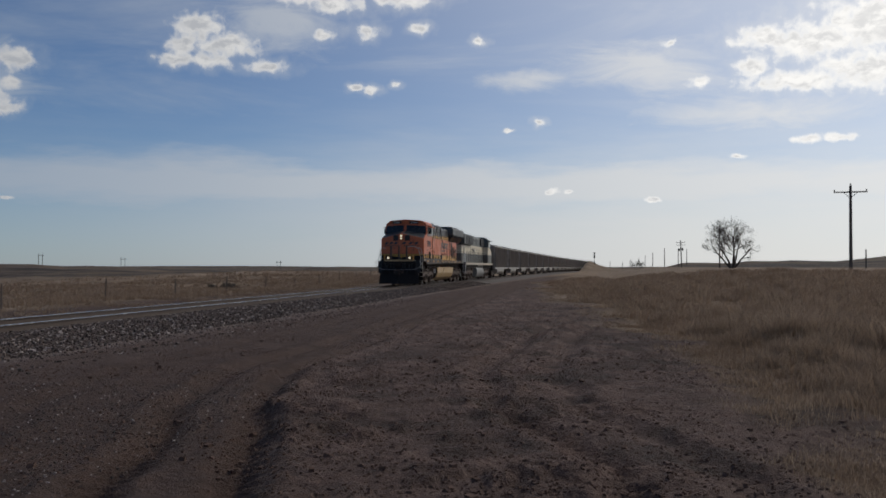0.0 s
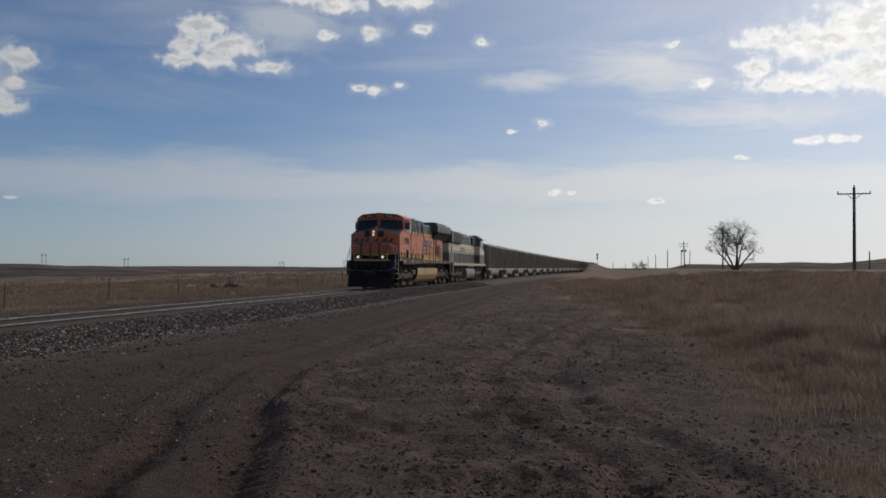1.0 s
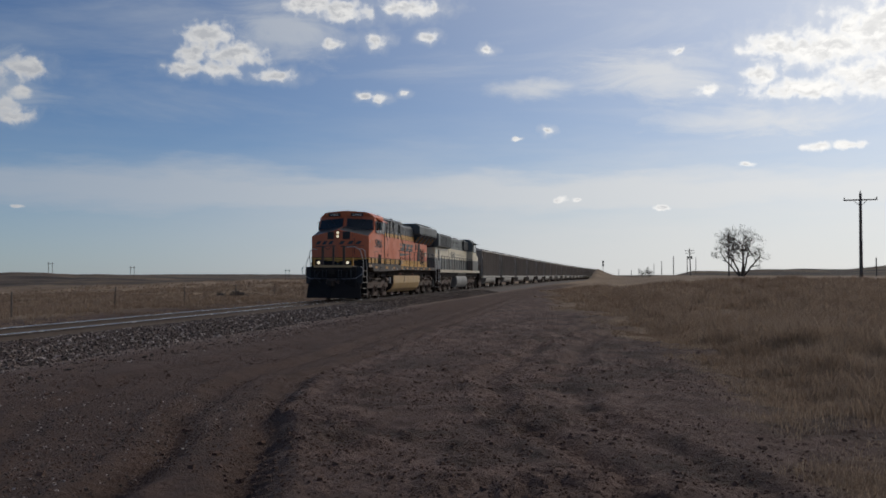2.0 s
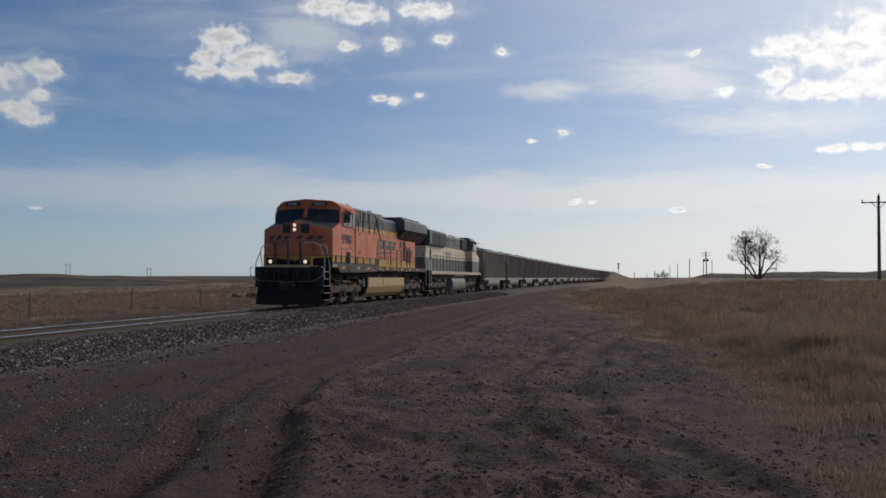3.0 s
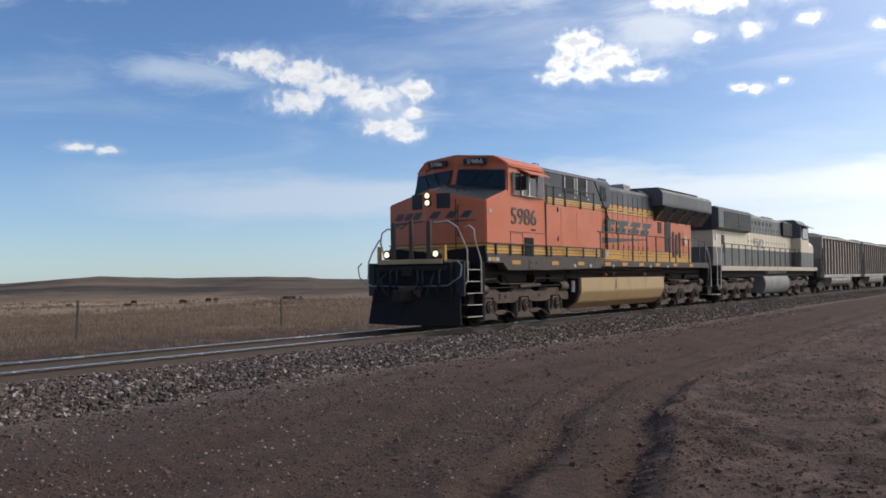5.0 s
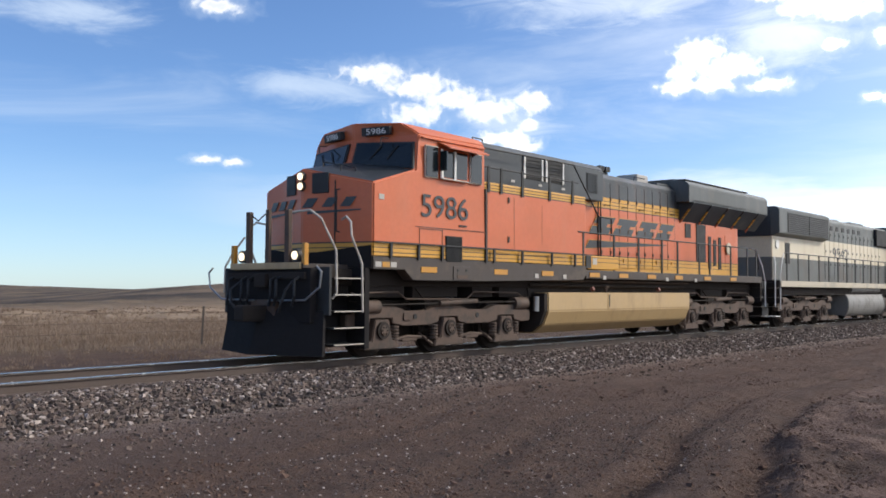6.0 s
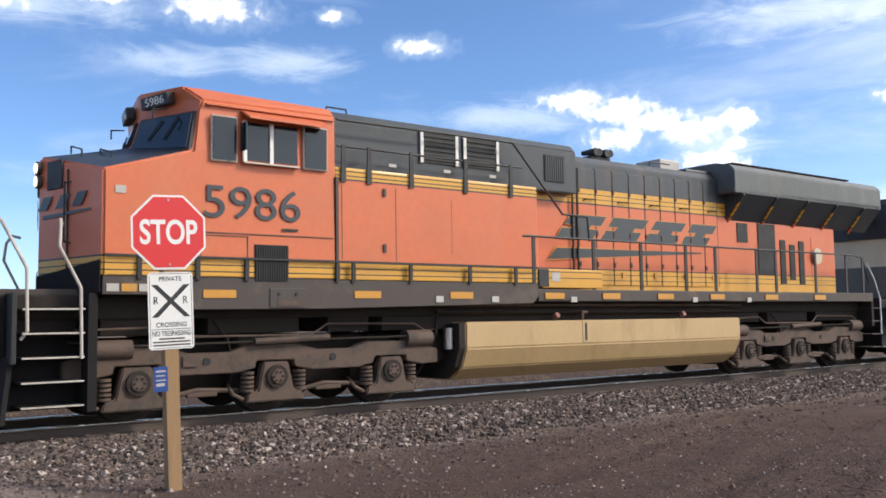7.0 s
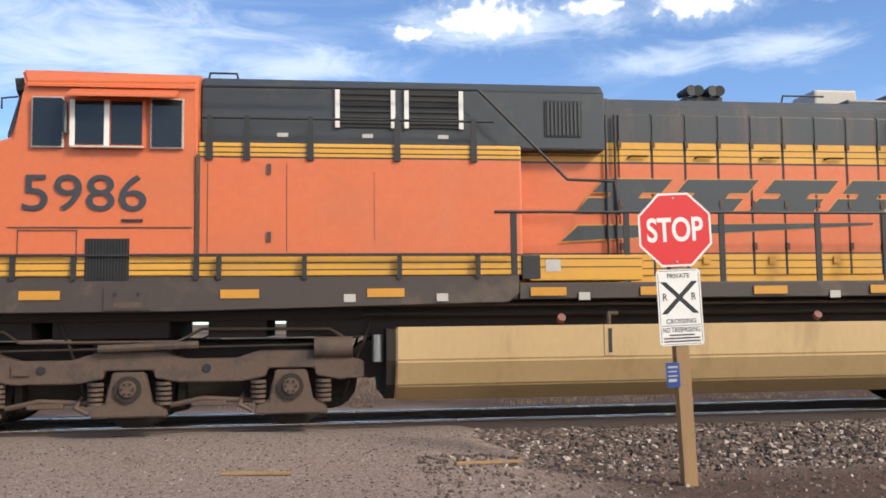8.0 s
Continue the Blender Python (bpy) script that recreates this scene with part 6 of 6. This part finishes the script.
def scatter_stones():
    rs = np.random.RandomState(4)
    n = 52000
    y = 1.6 + 88 * rs.rand(n) ** 1.7
    u = np.where(rs.rand(n) < 0.8, 1.0 + 2.35 * rs.rand(n), -3.3 + 4.3 * rs.rand(n))
    keep = (np.abs(np.abs(u) - 0.7535) > 0.1) & ((u > 0) | (y < 40))
    y, u = y[keep], u[keep]
    x = -D + y ** 2 / (2 * RADIUS) + u
    z = bed_height(u) + 0.012
    tagged(stones("ballast_stones", x, y, z, rs.uniform(0.035, 0.085, len(x)), LOOSE, rs), "grey-brown crushed ballast stones", "ballast", kind="stuff")
    # strays that have rolled down on the dirt
    n = 3500
    y = 1 + 45 * rs.rand(n) ** 1.5
    u = 3.0 + 2.2 * rs.rand(n) ** 2.2
    x = -D + u
    z = ground_height(x, y)[0] + 0.004
    tagged(stones("stray_stones", x, y, z, rs.uniform(0.015, 0.06, n), LOOSE, rs), "scattered small stones on the dirt beside the ballast", "stones", kind="stuff")
    n = 17000
    y, x = -5 + 17 * rs.rand(n), -12.2 + 8.5 * rs.rand(n) ** 0.8
    z = ground_height(x, y)[0] + 0.002
    tagged(stones("gravel", x, y, z, rs.uniform(0.008, 0.026, n), LOOSE, rs), "fine loose gravel on the crossing road", "gravel", kind="stuff")
    n = 34000
    r, a = 5.5 + 34 * rs.rand(n) ** 1.6, np.radians(rs.uniform(-22, 68, n))
    x, y = -np.sin(a) * r, np.cos(a) * r
    h, bare, field, off, _ = ground_height(x, y)
    keep = (bare > 0.6) & (off > 4.0) & (fbm(x, y, 0.6, 3, 4) + 0.35 * rs.rand(n) + 0.3 * step(x - edge_of_road(y), -0.2, 0.4) > 0.22)
    x, y, h = x[keep], y[keep], h[keep]
    tagged(stones("clods", x, y, h + 0.004, rs.uniform(0.008, 0.030, len(x)) * (1 + 1.3 * (rs.rand(len(x)) > 0.94)), CLOD, rs, 0.6), "crumbled dry soil clods on the turning place", "soil", kind="stuff")
    # single stones of the shoulder that lie nearest
    shapes = []
    for k in range(6):
        me = stones("stone", np.zeros(1), np.zeros(1), np.zeros(1), np.array([0.075]), LOOSE, rs)
        shapes.append(me.data)
        bpy.data.objects.remove(me)
    bed = bpy.data.objects["ballast_bed"]
    for k in range(300):
        y, u = 3.0 + 12 * rs.rand() ** 1.3, 1.95 + 1.2 * rs.rand()
        ob = new("stone", shapes[k % 6])
        ob.parent = bed
        ob.matrix_basis = pose(-D + u, y, float(bed_height(u)) + 0.03, rs.uniform(-20, 20), rs.uniform(-20, 20), rs.uniform(0, 360))


def grass(name, x, y, z, height, label, rs, blades=10, lean=1.25):
    """Tufts of thin dry blades."""
    n = len(x) * blades
    X, Y, Z, H = (np.repeat(v, blades) for v in (x, y, z, height))
    a, h = rs.uniform(0, 6.283, n), H * rs.uniform(0.45, 1.1, n)
    w = 0.0015 + 0.003 * np.repeat(np.hypot(x, y), blades) / 12
    X, Y = X + rs.normal(0, 0.09, n), Y + rs.normal(0, 0.09, n)
    ca, sa = np.cos(a), np.sin(a)
    l = lean * h * rs.uniform(0.2, 1.0, n)
    b0 = np.stack([X - sa * w, Y + ca * w, Z - 0.02], -1)
    b1 = np.stack([X + sa * w, Y - ca * w, Z - 0.02], -1)
    m0 = np.stack([X - sa * w * 0.7 + ca * l * 0.35, Y + ca * w * 0.7 + sa * l * 0.35, Z + h * 0.6], -1)
    m1 = np.stack([X + sa * w * 0.7 + ca * l * 0.35, Y - ca * w * 0.7 + sa * l * 0.35, Z + h * 0.6], -1)
    t = np.stack([X + ca * l, Y + sa * l, Z + h], -1)
    p = np.stack([b0, b1, m1, m0, t], 1).reshape(-1, 3)
    k = 5 * np.arange(n)[:, None]
    quads, tris = (k + np.array([0, 1, 2, 3])).tolist(), (k + np.array([3, 2, 4])).tolist()
    ob = array_mesh(name, p.tolist(), quads + tris, STRAW)
    tagged(ob, label, "grass", kind="stuff")


def scatter_grass():
    rs = np.random.RandomState(11)
    n = 80000
    r, a = 7.0 + 110 * rs.rand(n) ** 1.9, np.radians(rs.uniform(-24, 8, n))
    x, y = -np.sin(a) * r, np.cos(a) * r
    h, bare, field, off, _ = ground_height(x, y)
    patch = fbm(x, y, 0.35, 3, 1)
    keep = (field > rs.rand(n) * 0.9 + 0.05) & (patch + 0.8 * fbm(x, y, 1.3, 2, 2) + 0.55 * rs.rand(n) > 0.16) & (off > 5)
    x, y, h, p = x[keep], y[keep], h[keep], patch[keep]
    edge = step(x - edge_of_grass(y), 0, 3)
    grass("dry_grass", x, y, h, (0.07 + 0.36 * edge) * (0.35 + 1.5 * np.clip(p + 0.25 + 0.8 * fbm(x, y, 1.4, 2, 6), 0, 1)), "pale dry prairie grass in uneven tufts", rs)
    n = 34000
    y = -14 + 150 * rs.rand(n) ** 1.4
    u = 8.0 + 50 * rs.rand(n) ** 1.5
    x = -D + np.maximum(y, 0) ** 2 / (2 * RADIUS) - u
    h = ground_height(x, y)[0]
    keep = fbm(x, y, 0.3, 3, 3) + 0.6 * rs.rand(n) + 0.4 * step(u, 9, 13) > 0.35
    x, y, h, u = x[keep], y[keep], h[keep], u[keep]
    m = 15000
    fr, fa = 70 + 260 * rs.rand(m) ** 1.2, np.radians(rs.uniform(10, 72, m))
    fx, fy = -np.sin(fa) * fr, np.cos(fa) * fr
    ok = (fx < -D - 30) & (fbm(fx, fy, 0.04, 4, 5) + 0.25 * rs.rand(m) > 0.02)
    fx, fy = fx[ok], fy[ok]
    grass("dry_grass", fx, fy, ground_height(fx, fy)[0], rs.uniform(0.2, 0.6, len(fx)), "ragged dry bunch grass out on the range", rs, 7, 1.1)
    grass("dry_grass", x, y, h, 0.10 + 0.20 * step(u, 9, 13) * (0.5 + rs.rand(len(x))), "pale dry grass beyond the track and fence", rs)


scatter_stones()
scatter_grass()


# ---- what moves ----
def motions():
    for ob, p0 in TRAINSET:
        walk(ob, [(t, track_pose(s + p0, RAIL)) for t, s in TRAIN])
    times = [k / 15 for k in range(121)]
    ts, ss = zip(*TRAIN)
    for ob, y, r in lead_spin + follow_spin:
        walk(ob, [(t, pose(0, y, r, math.degrees((ss[0] - float(np.interp(t, ts, ss))) / r))) for t in times])


motions()
